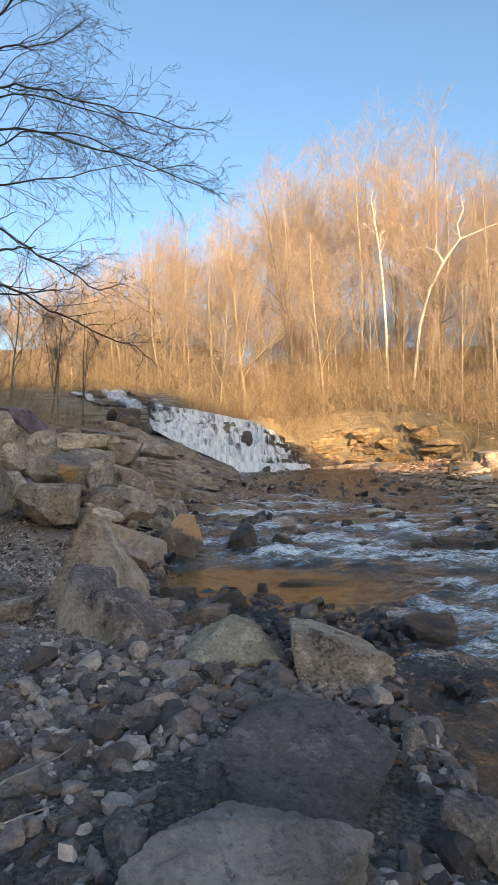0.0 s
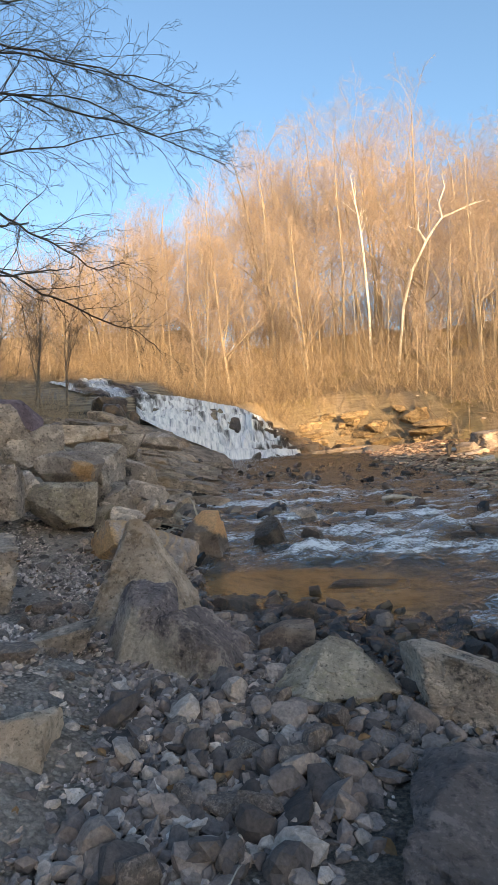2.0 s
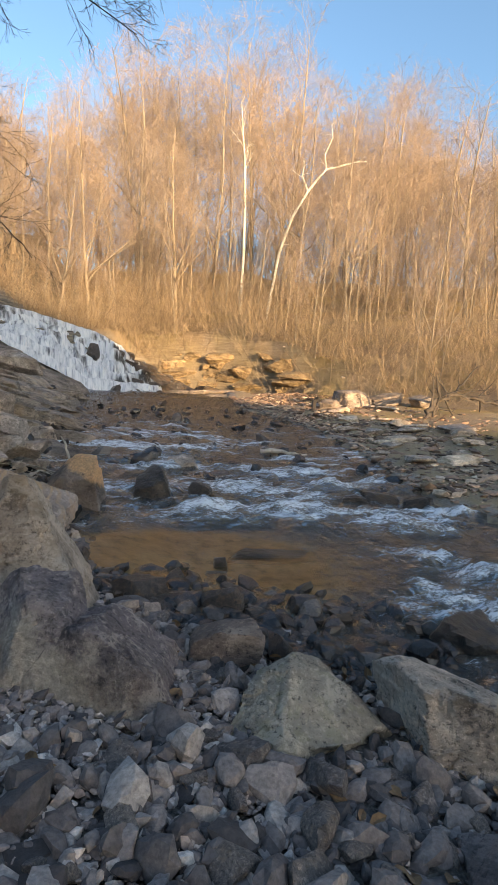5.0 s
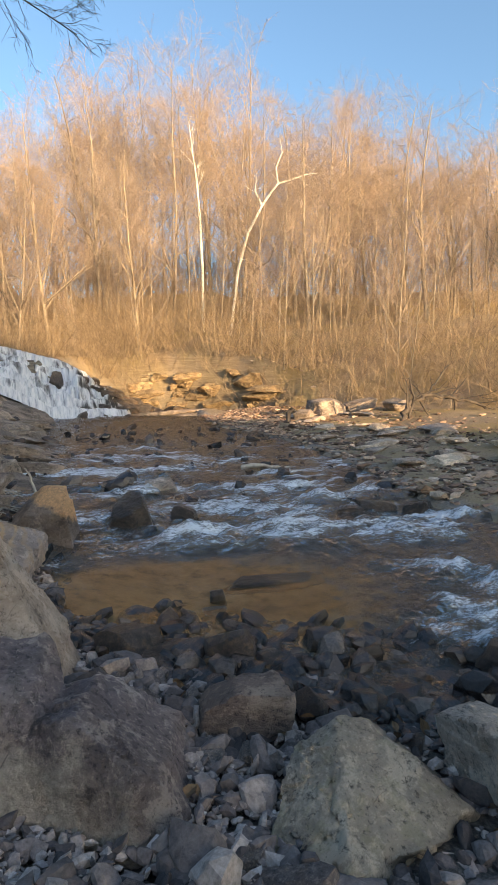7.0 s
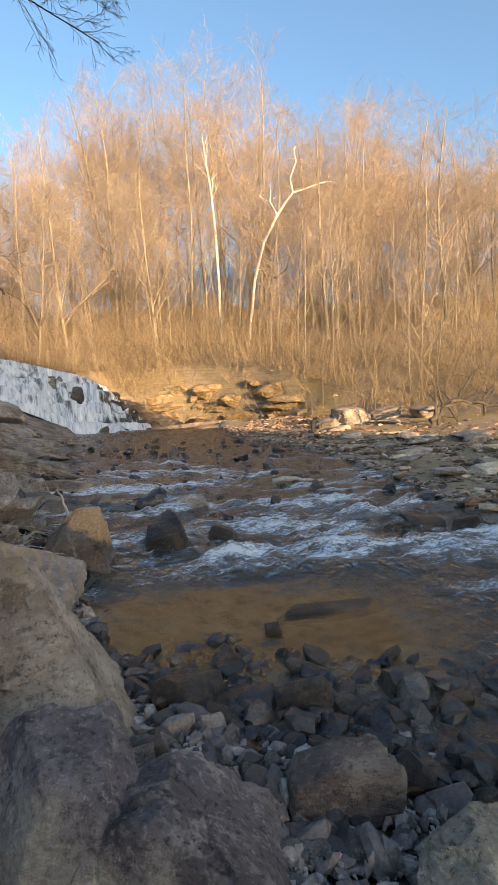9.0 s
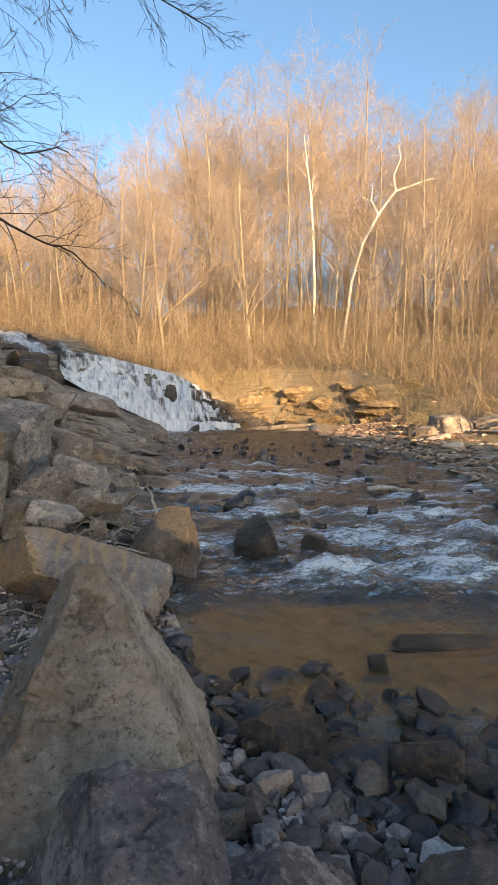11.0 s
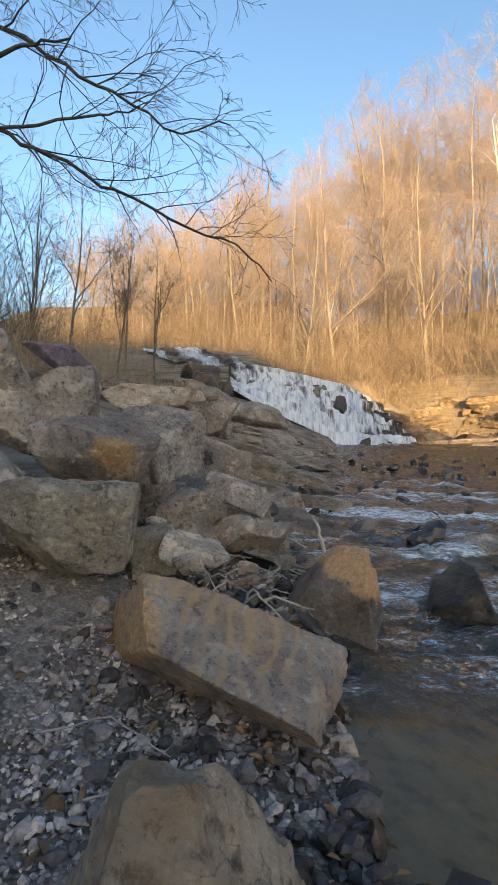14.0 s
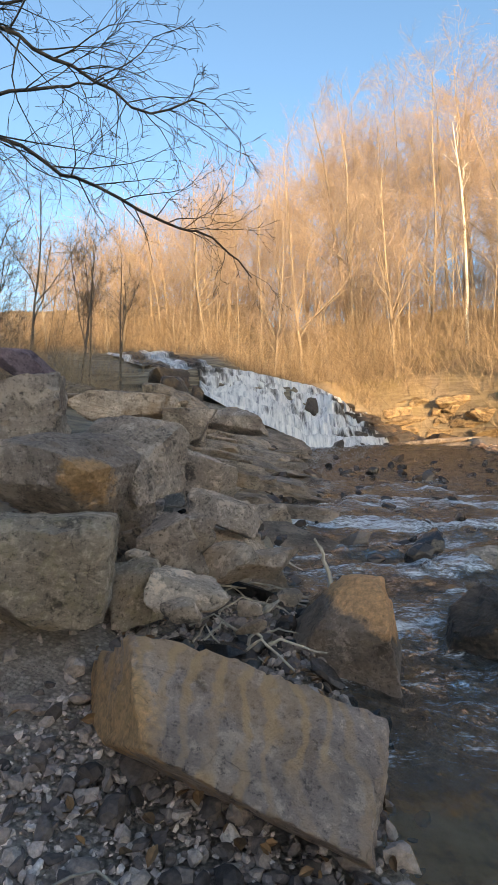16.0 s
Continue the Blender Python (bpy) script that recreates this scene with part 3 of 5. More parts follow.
rock("boulder", (0.62, 4.1, -0.03), (0.88, 0.95, 0.6), (-8, 10, 25), ROCK_GREY, "pale split boulder with a dark shaded face", 14, 6, "boulder", G1, planes=[(-0.85, -0.65, -0.1, 0.6), (0.3, -0.25, 1, 0.66)], cuts=5)
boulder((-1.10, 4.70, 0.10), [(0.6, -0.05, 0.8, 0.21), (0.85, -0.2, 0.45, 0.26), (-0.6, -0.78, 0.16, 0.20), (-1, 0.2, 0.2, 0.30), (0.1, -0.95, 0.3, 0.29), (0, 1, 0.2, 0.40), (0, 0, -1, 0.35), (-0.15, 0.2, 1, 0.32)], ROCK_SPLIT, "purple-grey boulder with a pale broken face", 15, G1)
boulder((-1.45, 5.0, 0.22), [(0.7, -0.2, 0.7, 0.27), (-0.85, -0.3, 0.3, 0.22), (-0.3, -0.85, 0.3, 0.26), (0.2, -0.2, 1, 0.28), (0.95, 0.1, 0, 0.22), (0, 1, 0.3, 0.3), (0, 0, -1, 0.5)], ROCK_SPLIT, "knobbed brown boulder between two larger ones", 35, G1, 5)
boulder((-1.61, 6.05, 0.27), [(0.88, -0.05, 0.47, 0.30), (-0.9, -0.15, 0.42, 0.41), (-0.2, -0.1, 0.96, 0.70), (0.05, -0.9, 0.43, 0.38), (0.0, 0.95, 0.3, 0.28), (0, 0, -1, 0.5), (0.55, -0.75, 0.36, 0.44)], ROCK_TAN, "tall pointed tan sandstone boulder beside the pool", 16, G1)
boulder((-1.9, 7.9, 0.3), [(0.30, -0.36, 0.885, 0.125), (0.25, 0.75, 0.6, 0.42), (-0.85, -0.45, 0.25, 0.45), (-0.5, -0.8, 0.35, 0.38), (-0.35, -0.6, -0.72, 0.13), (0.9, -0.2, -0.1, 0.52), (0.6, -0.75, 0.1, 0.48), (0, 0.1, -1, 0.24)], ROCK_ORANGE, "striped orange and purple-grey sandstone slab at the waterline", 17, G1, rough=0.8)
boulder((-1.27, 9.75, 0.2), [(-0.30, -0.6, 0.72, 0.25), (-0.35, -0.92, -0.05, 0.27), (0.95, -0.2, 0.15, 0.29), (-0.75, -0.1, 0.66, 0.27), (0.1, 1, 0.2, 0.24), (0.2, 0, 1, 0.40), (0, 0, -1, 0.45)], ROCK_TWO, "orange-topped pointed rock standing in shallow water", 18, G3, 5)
rock("rock", (-0.1, 10.15, 0.04), (0.72, 0.5, 0.62), (0, 22, 5), ROCK_WET, "dark wet rock breaking the current", 19, 5, "rock", G3, planes=[(0.8, -0.2, 0.7, 0.45), (-0.9, -0.3, 0.5, 0.6)])
rock("rock", (0.55, 10.0, -0.02), (0.4, 0.35, 0.3), (0, 8, 25), ROCK_WET, "small dark wet rock breaking the current", 20, 4, "rock", G3)
rock("rock", (0.75, 12.5, 0.1), (0.55, 0.45, 0.32), (0, 0, 15), ROCK_GREY, "grey rock showing above the rapids", 21, 4, "rock", G3)
rock("rock", (3.45, 9.7, -0.12), (0.7, 0.45, 0.35), (0, 10, -10), ROCK_WET, "dark wet rock breaking the current", 22, 4, "rock", G3)
rock("rock", (3.95, 9.4, -0.1), (0.45, 0.35, 0.3), (0, 0, 30), ROCK_WET, "dark wet rock breaking the current", 23, 4, "rock", G3)
rock("rock", (3.0, 9.75, -0.12), (0.5, 0.4, 0.3), (5, 0, 60), ROCK_WET, "dark wet rock breaking the current", 24, 4, "rock", G3)
rock("rock", (1.68, 5.25, -0.28), (0.6, 0.55, 0.42), (0, 0, 20), ROCK_WET, "rounded dark rock with water pouring round it", 25, 4, "rock", G3)
rock("rock", (0.85, 7.46, -0.21), (1.0, 0.34, 0.13), (0, 2, -8), ROCK_WET, "flat wet slab at the edge of the pool", 26, 4, "rock", G3)
rock("rock", (0.14, 7.2, -0.14), (0.17, 0.14, 0.16), (0, 10, 0), ROCK_WET, "small wet stone in the pool", 27, 3, "rock", G3)
rock("rock", (-0.4, 5.05, 0.03), (0.44, 0.32, 0.32), (0, -4, -12), ROCK_RED, "reddish layered rock at the water's edge", 28, 4, "rock", G1)

PILE = [
    ((-4.4, 9.5, 2.08), (1.4, 1.0, 0.75), (5, 4, 10), ROCK_GREY), ((-4.0, 9.9, 1.62), (1.1, 0.95, 0.85), (0, -8, 30), ROCK_GREY),
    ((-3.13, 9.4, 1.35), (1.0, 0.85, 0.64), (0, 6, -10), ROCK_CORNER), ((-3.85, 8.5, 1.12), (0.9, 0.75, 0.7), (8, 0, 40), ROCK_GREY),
    ((-3.12, 8.8, 0.9), (1.2, 0.85, 0.68), (0, 4, 8), ROCK_OLIVE), ((-2.42, 11.4, 0.8), (0.95, 0.5, 0.4), (0, 14, -20), ROCK_GREY),
    ((-2.6, 11.9, 1.15), (0.8, 0.6, 0.5), (0, 16, -10), ROCK_GREY), ((-3.2, 10.65, 1.55), (1.1, 0.9, 0.58), (6, 15, -25), ROCK_GREY),
    ((-2.62, 9.75, 0.88), (0.5, 0.5, 0.5), (10, 20, 50), ROCK_GREY), ((-2.75, 9.3, 0.6), (0.42, 0.4, 0.36), (0, 4, 20), ROCK_OLIVE),
    ((-4.45, 14.5, 2.1), (1.8, 1.0, 0.55), (0, 6, -6), ROCK_TAN), ((-3.4, 14.6, 1.85), (1.3, 1.0, 0.7), (4, 8, 20), ROCK_GREY),
    ((-5.7, 14.0, 2.75), (1.5, 1.0, 0.5), (10, 38, 15), ROCK_PURPLE), ((-3.0, 16.2, 1.95), (0.9, 0.8, 0.6), (0, 0, 12), ROCK_GREY),
    ((-3.3, 5.9, 0.55), (0.95, 0.75, 0.7), (0, 6, 20), ROCK_GREY), ((-4.0, 6.8, 1.2), (1.0, 0.9, 0.9), (0, 0, 60), ROCK_GREY),
    ((-3.6, 7.3, 1.25), (0.8, 0.8, 0.75), (6, 6, 0), ROCK_GREY), ((-2.15, 4.85, 0.2), (0.6, 0.35, 0.24), (0, -6, 12), ROCK_GREY),
    ((-1.92, 3.42, 0.12), (0.50, 0.40, 0.40), (0, 4, 10), ROCK_TAN), ((-3.2, 4.6, 0.35), (0.5, 0.5, 0.4), (0, 0, 30), ROCK_GREY),
]
for i, (at, size, turn, mat) in enumerate(PILE):
    rock("pile_rock", at, [0.94 * c for c in size], turn, mat, {ROCK_GREY: "grey sandstone block in a heap on the bank", ROCK_CORNER: "grey sandstone block with an orange-stained corner", ROCK_TAN: "tan and orange sandstone block on the bank", ROCK_OLIVE: "olive-stained sandstone block low in the heap", ROCK_PURPLE: "purple shale block high on the bank"}[mat], 40 + i, 5, "rock", G2)

rng = np.random.RandomState(91)
for i in range(84):
    y = rng.uniform(9.7, 16) if i <= 50 else rng.uniform(8.9, 15)
    u = rng.uniform(0, 1)
    x = shore_left(y) - 0.2 - u * (1.2 + 0.25 * (y - 8.6))
    L = 0.16 + rng.exponential(0.16) if i > 50 else rng.uniform(0.4, 0.8)
    L = min(L, 0.9)
    if (x + 1.9) ** 2 + (y - 7.9) ** 2 < 0.9:
        continue
    z = 0.55 + 0.95 * smooth(-2.3, -3.0, x) if y < 10.5 else ground_at(x, y)
    z = min(z, ground_at(x, y) + 0.35)
    rock("rubble_rock", (x, y, z + L * 0.12), (L, L * rng.uniform(0.6, 0.9), L * rng.uniform(0.4, 0.65)), (rng.uniform(-12, 12), rng.uniform(0, 22), rng.uniform(0, 180)), ROCK_GREY if i % 3 else ROCK_LEDGE, "broken grey rock among larger blocks on the bank", 800 + i, 3 if L < 0.4 else 4, "rock", "rubble below the rock pile")

# bedrock shelves up the left bank to the falls
rng = np.random.RandomState(5)
for i in range(96):
    y = rng.uniform(12.0, 31)
    x = shore_left(y) - rng.uniform(0.0, 1) ** 1.2 * 9.5 + 0.3
    L = rng.uniform(0.8, 2.6)
    rock("ledge", (x, y, ground_at(x, y) + 0.02), (L, rng.uniform(0.6, 1.4), rng.uniform(0.25, 0.5)), (rng.uniform(-5, 5), rng.uniform(4, 16), rng.uniform(-25, 25)), ROCK_LEDGE, "flat layered grey rock ledge stepping down the bank", 100 + i, 4, "rock", "ledges on the bank", cuts=3, depth=(0.6, 1.0))


# ---- the falls ----
def fall_material():
    m, nt, b = material("falling water")
    co = nt.nodes.new("ShaderNodeTexCoord").outputs["Object"]
    uv = nt.nodes.new("ShaderNodeVertexColor")
    uv.layer_name = "sheet"
    sep = nt.nodes.new("ShaderNodeSeparateColor")
    nt.links.new(uv.outputs[0], sep.inputs[0])
    # threads run down the face
    comb = nt.nodes.new("ShaderNodeCombineXYZ")
    nt.links.new(sep.outputs[0], comb.inputs[0])
    nt.links.new(sep.outputs[1], comb.inputs[1])
    thread = noise_tex(nt, comb.outputs[0], 1.0, 9, 0.74, (48, 8, 1))
    soft = noise_tex(nt, co, 0.9, 5, 0.6)
    a = nt.nodes.new("ShaderNodeMath")
    a.operation = "MULTIPLY_ADD"
    nt.links.new(soft, a.inputs[0])
    a.inputs[1].default_value = 0.45
    nt.links.new(thread, a.inputs[2])
    c = nt.nodes.new("ShaderNodeMath")
    c.operation = "MULTIPLY_ADD"
    nt.links.new(sep.outputs[2], c.inputs[0])
    c.inputs[1].default_value = 1.1
    d = nt.nodes.new("ShaderNodeMath")
    d.operation = "SUBTRACT"
    nt.links.new(a.outputs[0], d.inputs[0])
    d.inputs[1].default_value = 1.25
    nt.links.new(d.outputs[0], c.inputs[2])
    white = ramp(nt, c.outputs[0], [(0.04, (0, 0, 0)), (0.32, (1, 1, 1))])
    wet = ramp(nt, thread, [(0.3, (0.02, 0.018, 0.016)), (0.7, (0.07, 0.06, 0.05))])
    spray = ramp(nt, thread, [(0.36, (0.30, 0.34, 0.39)), (0.46, (0.70, 0.73, 0.77)), (0.56, (0.93, 0.94, 0.95))])
    nt.links.new(mix(nt, white, wet, spray), b.inputs["Base Color"])
    nt.links.new(ramp(nt, white, [(0, (0.3,) * 3), (1, (0.75,) * 3)]), b.inputs["Roughness"])
    add_bump(nt, b, a.outputs[0], 1.0, 0.3)
    return m


FALL = fall_material()


def sheet(name, crest, base, ledges, nu, nv, seed, cover, label):
    """Water down a stepped face between two lines of the plan."""
    u, v = [a.ravel() for a in np.meshgrid(np.linspace(0, 1, nu), np.linspace(0, 1, nv), indexing="ij")]
    cu = np.linspace(0, 1, len(crest))
    top = np.stack([np.interp(u, cu, [p[k] for p in crest]) for k in range(3)], -1)
    bot = np.stack([np.interp(u, np.linspace(0, 1, len(base)), [p[k] for p in base]) for k in range(3)], -1)
    wob = 0.17 * fbm(np.stack([u * 9, v * 2.5, 0 * u], -1), seed, 4)
    q = np.clip(v + wob * np.sin(v * math.pi), 0, 1) * ledges
    fl = np.floor(q)
    drop = (fl + smooth(0.45, 1.0, q - fl)) / ledges
    p = np.empty((len(u), 3))
    for k in (0, 1):
        p[:, k] = top[:, k] + (bot[:, k] - top[:, k]) * v
    p[:, 2] = top[:, 2] + (bot[:, 2] - top[:, 2]) * drop
    lump = fbm(np.stack([u * 16, v * 7, 0 * u], -1), seed + 2, 4)
    p[:, 2] += 0.30 * lump * np.sin(np.clip(v, 0.03, 1) * math.pi)
    p[:, 1] -= 0.15 * fbm(np.stack([u * 55, v * 6, 0 * u], -1), seed + 4, 4) * smooth(1.0, 0.85, v)
    if name == "upper_cascade":
        p[:, 2] = ground(p[:, 0], p[:, 1]) + 0.16 + 0.12 * lump + 0.25 * np.sin(np.floor(v * 6) * 2.1) * 0.5
    me = mesh_data(name, p, grid_faces(nu, nv), FALL)
    colour_layer(me, "sheet", np.stack([u, v, cover(u, v)], -1))
    return tagged(new(name, me), label, "waterfall", kind="structure")


def main_cover(u, v):
    """How much of the stepped face the white water hides: threads above, a bare block, a torn foot."""
    broken = fbm(np.stack([u * 34, v * 1.6, 0 * u], -1), 5, 4)
    lips = np.sin(2 * math.pi * (6 * v + 1.1 * fbm(np.stack([u * 9, v, 0 * u], -1), 6, 3)))
    c = 0.77 + 0.14 * broken + 0.09 * lips - 0.16 * smooth(0.86, 1.0, u) - 0.3 * smooth(0.10, 0.0, u)
    c -= 0.75 * np.exp(-(((u - 0.72) / 0.035) ** 2 + ((v - 0.45) / 0.13) ** 2))      # bare dark block in the sheet
    c -= 0.4 * np.exp(-(((u - 0.86) / 0.05) ** 2 + ((v - 0.75) / 0.12) ** 2)) + 0.25 * np.exp(-(((u - 0.72) / 0.08) ** 2 + ((v - 0.83) / 0.05) ** 2))
    c += 0.20 * smooth(0.35, 0.7, v) * smooth(0.75, 0.3, u)
    return np.clip(c - 0.35 * smooth(0.07, 0.0, v) + 0.3 * smooth(0.86, 1.0, v), 0, 1)


sheet("waterfall", [(-6.3, 33.0, 5.0), (-4.4, 36, 5.2), (-2.3, 39, 4.95), (0.0, 40.8, 4.55), (1.4, 41.4, 3.85), (2.1, 40.8, 2.95)],
      [(-5.7, 30.6, 3.6), (-4.1, 30.9, 2.65), (-2.3, 31.4, 1.85), (-0.9, 32.2, 0.98), (1.0, 33.6, 0.95), (2.9, 35.2, 0.97), (4.3, 37.2, 1.0)], 6, 460, 170, 61, main_cover, "broad white waterfall over stepped dark rock")
sheet("upper_cascade", [(-15.5, 46.5, 8.6), (-14.0, 47.5, 8.7), (-12.0, 48.5, 8.6)], [(-7.6, 34.0, 5.45), (-6.6, 35.2, 5.5), (-5.6, 36.8, 5.55)], 5, 60, 80, 62, lambda u, v: 0.62 + 0.2 * np.sin(u * 9 + 5 * v), "narrow upper cascade running down to the falls")
rng = np.random.RandomState(8)
for i in range(26):
    t = rng.uniform(0, 1)
    x = 1.2 + 5.5 * t + rng.uniform(-0.5, 0.5)
    y = 40.2 - 2.4 * t + rng.uniform(-1.2, 0.6) - (0.8 if t > 0.5 else 0)
    rock("fall_rock", (x, y, max(3.3 - 3.0 * t, 1.0) + rng.uniform(-0.3, 0.1)), (rng.uniform(0.9, 2.0), rng.uniform(0.8, 1.4), rng.uniform(0.35, 0.8)), (0, rng.uniform(5, 15), rng.uniform(-20, 20)), ROCK_WET, "dark wet rock step beside the falls", 160 + i, 4, "rock", "rock steps beside the falls", cuts=3, depth=(0.6, 1.0))
for i, (x, y, z, sx, sy, sz) in enumerate([(-6.9, 30.5, 3.3, 1.6, 1.6, 2.2), (-6.0, 29.0, 2.3, 1.6, 1.4, 1.4), (-7.6, 31.5, 4.1, 1.8, 1.8, 1.6), (-4.9, 28.6, 1.6, 2.2, 1.4, 1.0)]):
    rock("fall_rock", (x, y, z), (sx, sy, sz), (0, 6, 20 * i), ROCK_WET if i < 3 else ROCK_LEDGE, "dark rock wall beside the head of the falls", 190 + i, 4, "rock", "rock steps beside the falls", sharp=20)
for i, (x, y, z, sx, sz) in enumerate([(-0.45, 37.9, 3.05, 1.0, 1.3), (1.9, 36.2, 1.45, 1.0, 0.6), (0.6, 35.0, 1.35, 0.7, 0.5), (3.2, 37.0, 1.35, 1.3, 0.6), (4.2, 38.0, 1.25, 1.5, 0.7), (2.6, 38.6, 2.2, 1.3, 0.8), (-5.9, 31.2, 3.5, 0.7, 0.8), (1.9, 39.9, 3.2, 0.8, 0.7), (-3.0, 33.0, 2.5, 0.5, 0.35)]):
    rock("fall_rock", (x, y - 0.25, z), (sx, sx * 0.9, sz), (0, 10, 15 * i), ROCK_WET, "black wet rock breaking through the falls", 230 + i, 4, "rock", "rock steps beside the falls", sharp=40)
for i in range(6):
    t = rng.uniform(0.25, 1)
    x, y = -2.0 + 6.6 * t, 31.6 + 5.8 * t**1.3 + rng.uniform(-0.2, 0.9)
    L = rng.uniform(0.35, 0.8)
    rock("fall_rock", (x, y, 1.0 + 0.45 * (y - 31.6 - 5.8 * t**1.3)), (L, L * 0.8, L * 0.6), (0, 8, 40 * i), ROCK_WET, "black wet rock breaking through the falls", 260 + i, 3, "rock", "rock steps beside the falls")
# water-worn shelves that the falls run off onto
for i, (x, y, z, L, W, H, tilt) in enumerate([(-6.2, 29.2, 2.5, 3.4, 2.8, 2.6, 14), (-4.6, 29.6, 1.75, 4.4, 2.6, 2.3, 20), (-3.0, 29.6, 1.1, 4.4, 3.0, 1.7, 18), (-2.2, 27.2, 0.6, 4.2, 3.0, 1.1, 12), (-4.4, 26.4, 1.2, 4.5, 3.2, 1.7, 16), (-3.4, 23.6, 0.8, 3.6, 2.4, 1.2, 14), (5.6, 36.0, 0.98, 5.2, 3.2, 0.55, -2), (7.2, 33.2, 0.9, 4.0, 2.6, 0.5, -2)]):
    rock("rock_apron", (x, y, z), (L, W, H), (-3, tilt, -24), ROCK_LEDGE, "smooth tan rock shelf at the foot of the falls", 200 + i, 5, "rock", "rock shelves below the falls", sharp=14)


# ---- trees ----
class Verts(list):
    total = 0


def tube(points, radii, sides, out_v, out_f):
    """A tapered limb along points, added to lists of verts and faces."""
    p = np.asarray(points, float)
    k = len(p)
    t = np.gradient(p, axis=0)
    t /= np.linalg.norm(t, axis=1)[:, None] + 1e-9
    ref = np.array([0.0, 0.0, 1.0]) if abs(t[0, 2]) < 0.8 else np.array([1.0, 0.0, 0.0])
    a = np.cross(t, ref)
    a /= np.linalg.norm(a, axis=1)[:, None] + 1e-9
    b = np.cross(t, a)
    ang = np.arange(sides) * 2 * math.pi / sides
    ring = a[:, None] * np.cos(ang)[None, :, None] + b[:, None] * np.sin(ang)[None, :, None]
    v = p[:, None] + ring * np.asarray(radii, float)[:, None, None]
    start = out_v.total
    out_v.append(v.reshape(-1, 3))
    out_v.total += k * sides
    i, j = [g.ravel() for g in np.meshgrid(np.arange(k - 1), np.arange(sides), indexing="ij")]
    jn = (j + 1) % sides
    out_f.append(start + np.stack([i * sides + j, i * sides + jn, (i + 1) * sides + jn, (i + 1) * sides + j], -1))


def tubes(q, r, sides, out_v, out_f):
    """Many tapered limbs at once: q of shape (limbs, points, 3), r of shape (limbs, points)."""
    n, k, _ = q.shape
    t = np.gradient(q, axis=1)
    t /= np.linalg.norm(t, axis=2)[..., None] + 1e-9
    ref = np.where(np.abs(t[:, :1, 2:]) < 0.8, np.array([0.0, 0.0, 1.0]), np.array([1.0, 0.0, 0.0]))
    a = np.cross(t, np.broadcast_to(ref, t.shape))
    a /= np.linalg.norm(a, axis=2)[..., None] + 1e-9
    b = np.cross(t, a)
    ang = np.arange(sides) * 2 * math.pi / sides
    v = q[:, :, None] + (a[:, :, None] * np.cos(ang)[:, None] + b[:, :, None] * np.sin(ang)[:, None]) * r[..., None, None]
    start = out_v.total
    out_v.append(v.reshape(-1, 3))
    out_v.total += n * k * sides
    i, j = [g.ravel() for g in np.meshgrid(np.arange(k - 1), np.arange(sides), indexing="ij")]
    jn = (j + 1) % sides
    one = np.stack([i * sides + j, i * sides + jn, (i + 1) * sides + jn, (i + 1) * sides + j], -1)
    out_f.append((start + np.arange(n)[:, None, None] * (k * sides) + one[None]).reshape(-1, 4))


def limbs_from(rng, p, d, length, r, steps, bend, lift, tip=0.15):
    """Wandering lines from points p along ways d, all at once; lift pulls them up or down."""
    d = d / np.linalg.norm(d, axis=1)[:, None]
    pts, rad = [p], [r]
    for i in range(steps):
        d = d + rng.normal(size=d.shape) * bend + np.array([0, 0, lift])
        d /= np.linalg.norm(d, axis=1)[:, None]
        pts.append(pts[-1] + d * (length / steps)[:, None])
        rad.append(r * (1 - (1 - tip) * (i + 1) / steps))
    return np.stack(pts, 1), np.stack(rad, 1)


def sprout(rng, q, r, count, frm, share, steps, angle, bend, lift, thin, least, taper=0.6):
    """count shoots from each limb, leaving it sideways; share is their length against their limb's."""
    n, k, _ = q.shape
    u = frm + (1 - frm) * (np.arange(count)[None] + rng.uniform(0, 1, (n, count))) / count
    i = np.minimum((u * (k - 1)).astype(int), k - 2)
    f = (u * (k - 1) - i)[..., None]
    row = np.arange(n)[:, None]
    p = q[row, i] * (1 - f) + q[row, i + 1] * f
    d = q[row, i + 1] - q[row, i]
    d = d / (np.linalg.norm(d, axis=2)[..., None] + 1e-9)
    side = np.cross(d, rng.normal(size=d.shape))
    side /= np.linalg.norm(side, axis=2)[..., None] + 1e-9
    a = (angle * rng.uniform(0.6, 1.35, (n, count)))[..., None]
    w = d * np.cos(a) + side * np.sin(a)
    span = np.linalg.norm(q[:, -1] - q[:, 0], axis=1)[:, None]
    length = span * share * (1.0 - taper * (u - frm) / (1 - frm)) * rng.uniform(0.65, 1.25, (n, count))
    rr = np.maximum((r[row, i] * (1 - f[..., 0]) + r[row, i + 1] * f[..., 0]) * thin, least)
    q2, r2 = limbs_from(rng, p.reshape(-1, 3), w.reshape(-1, 3), length.ravel(), rr.ravel(), steps, bend, lift)
    return q2, np.maximum(r2, least * 0.6)


def limb(rng, p, d, length, r, steps, bend, lift):
    q, rr = limbs_from(rng, np.array([p], float), np.array([d], float), np.array([float(length)]), np.array([float(r)]), steps, bend, lift)
    return q[0], rr[0]


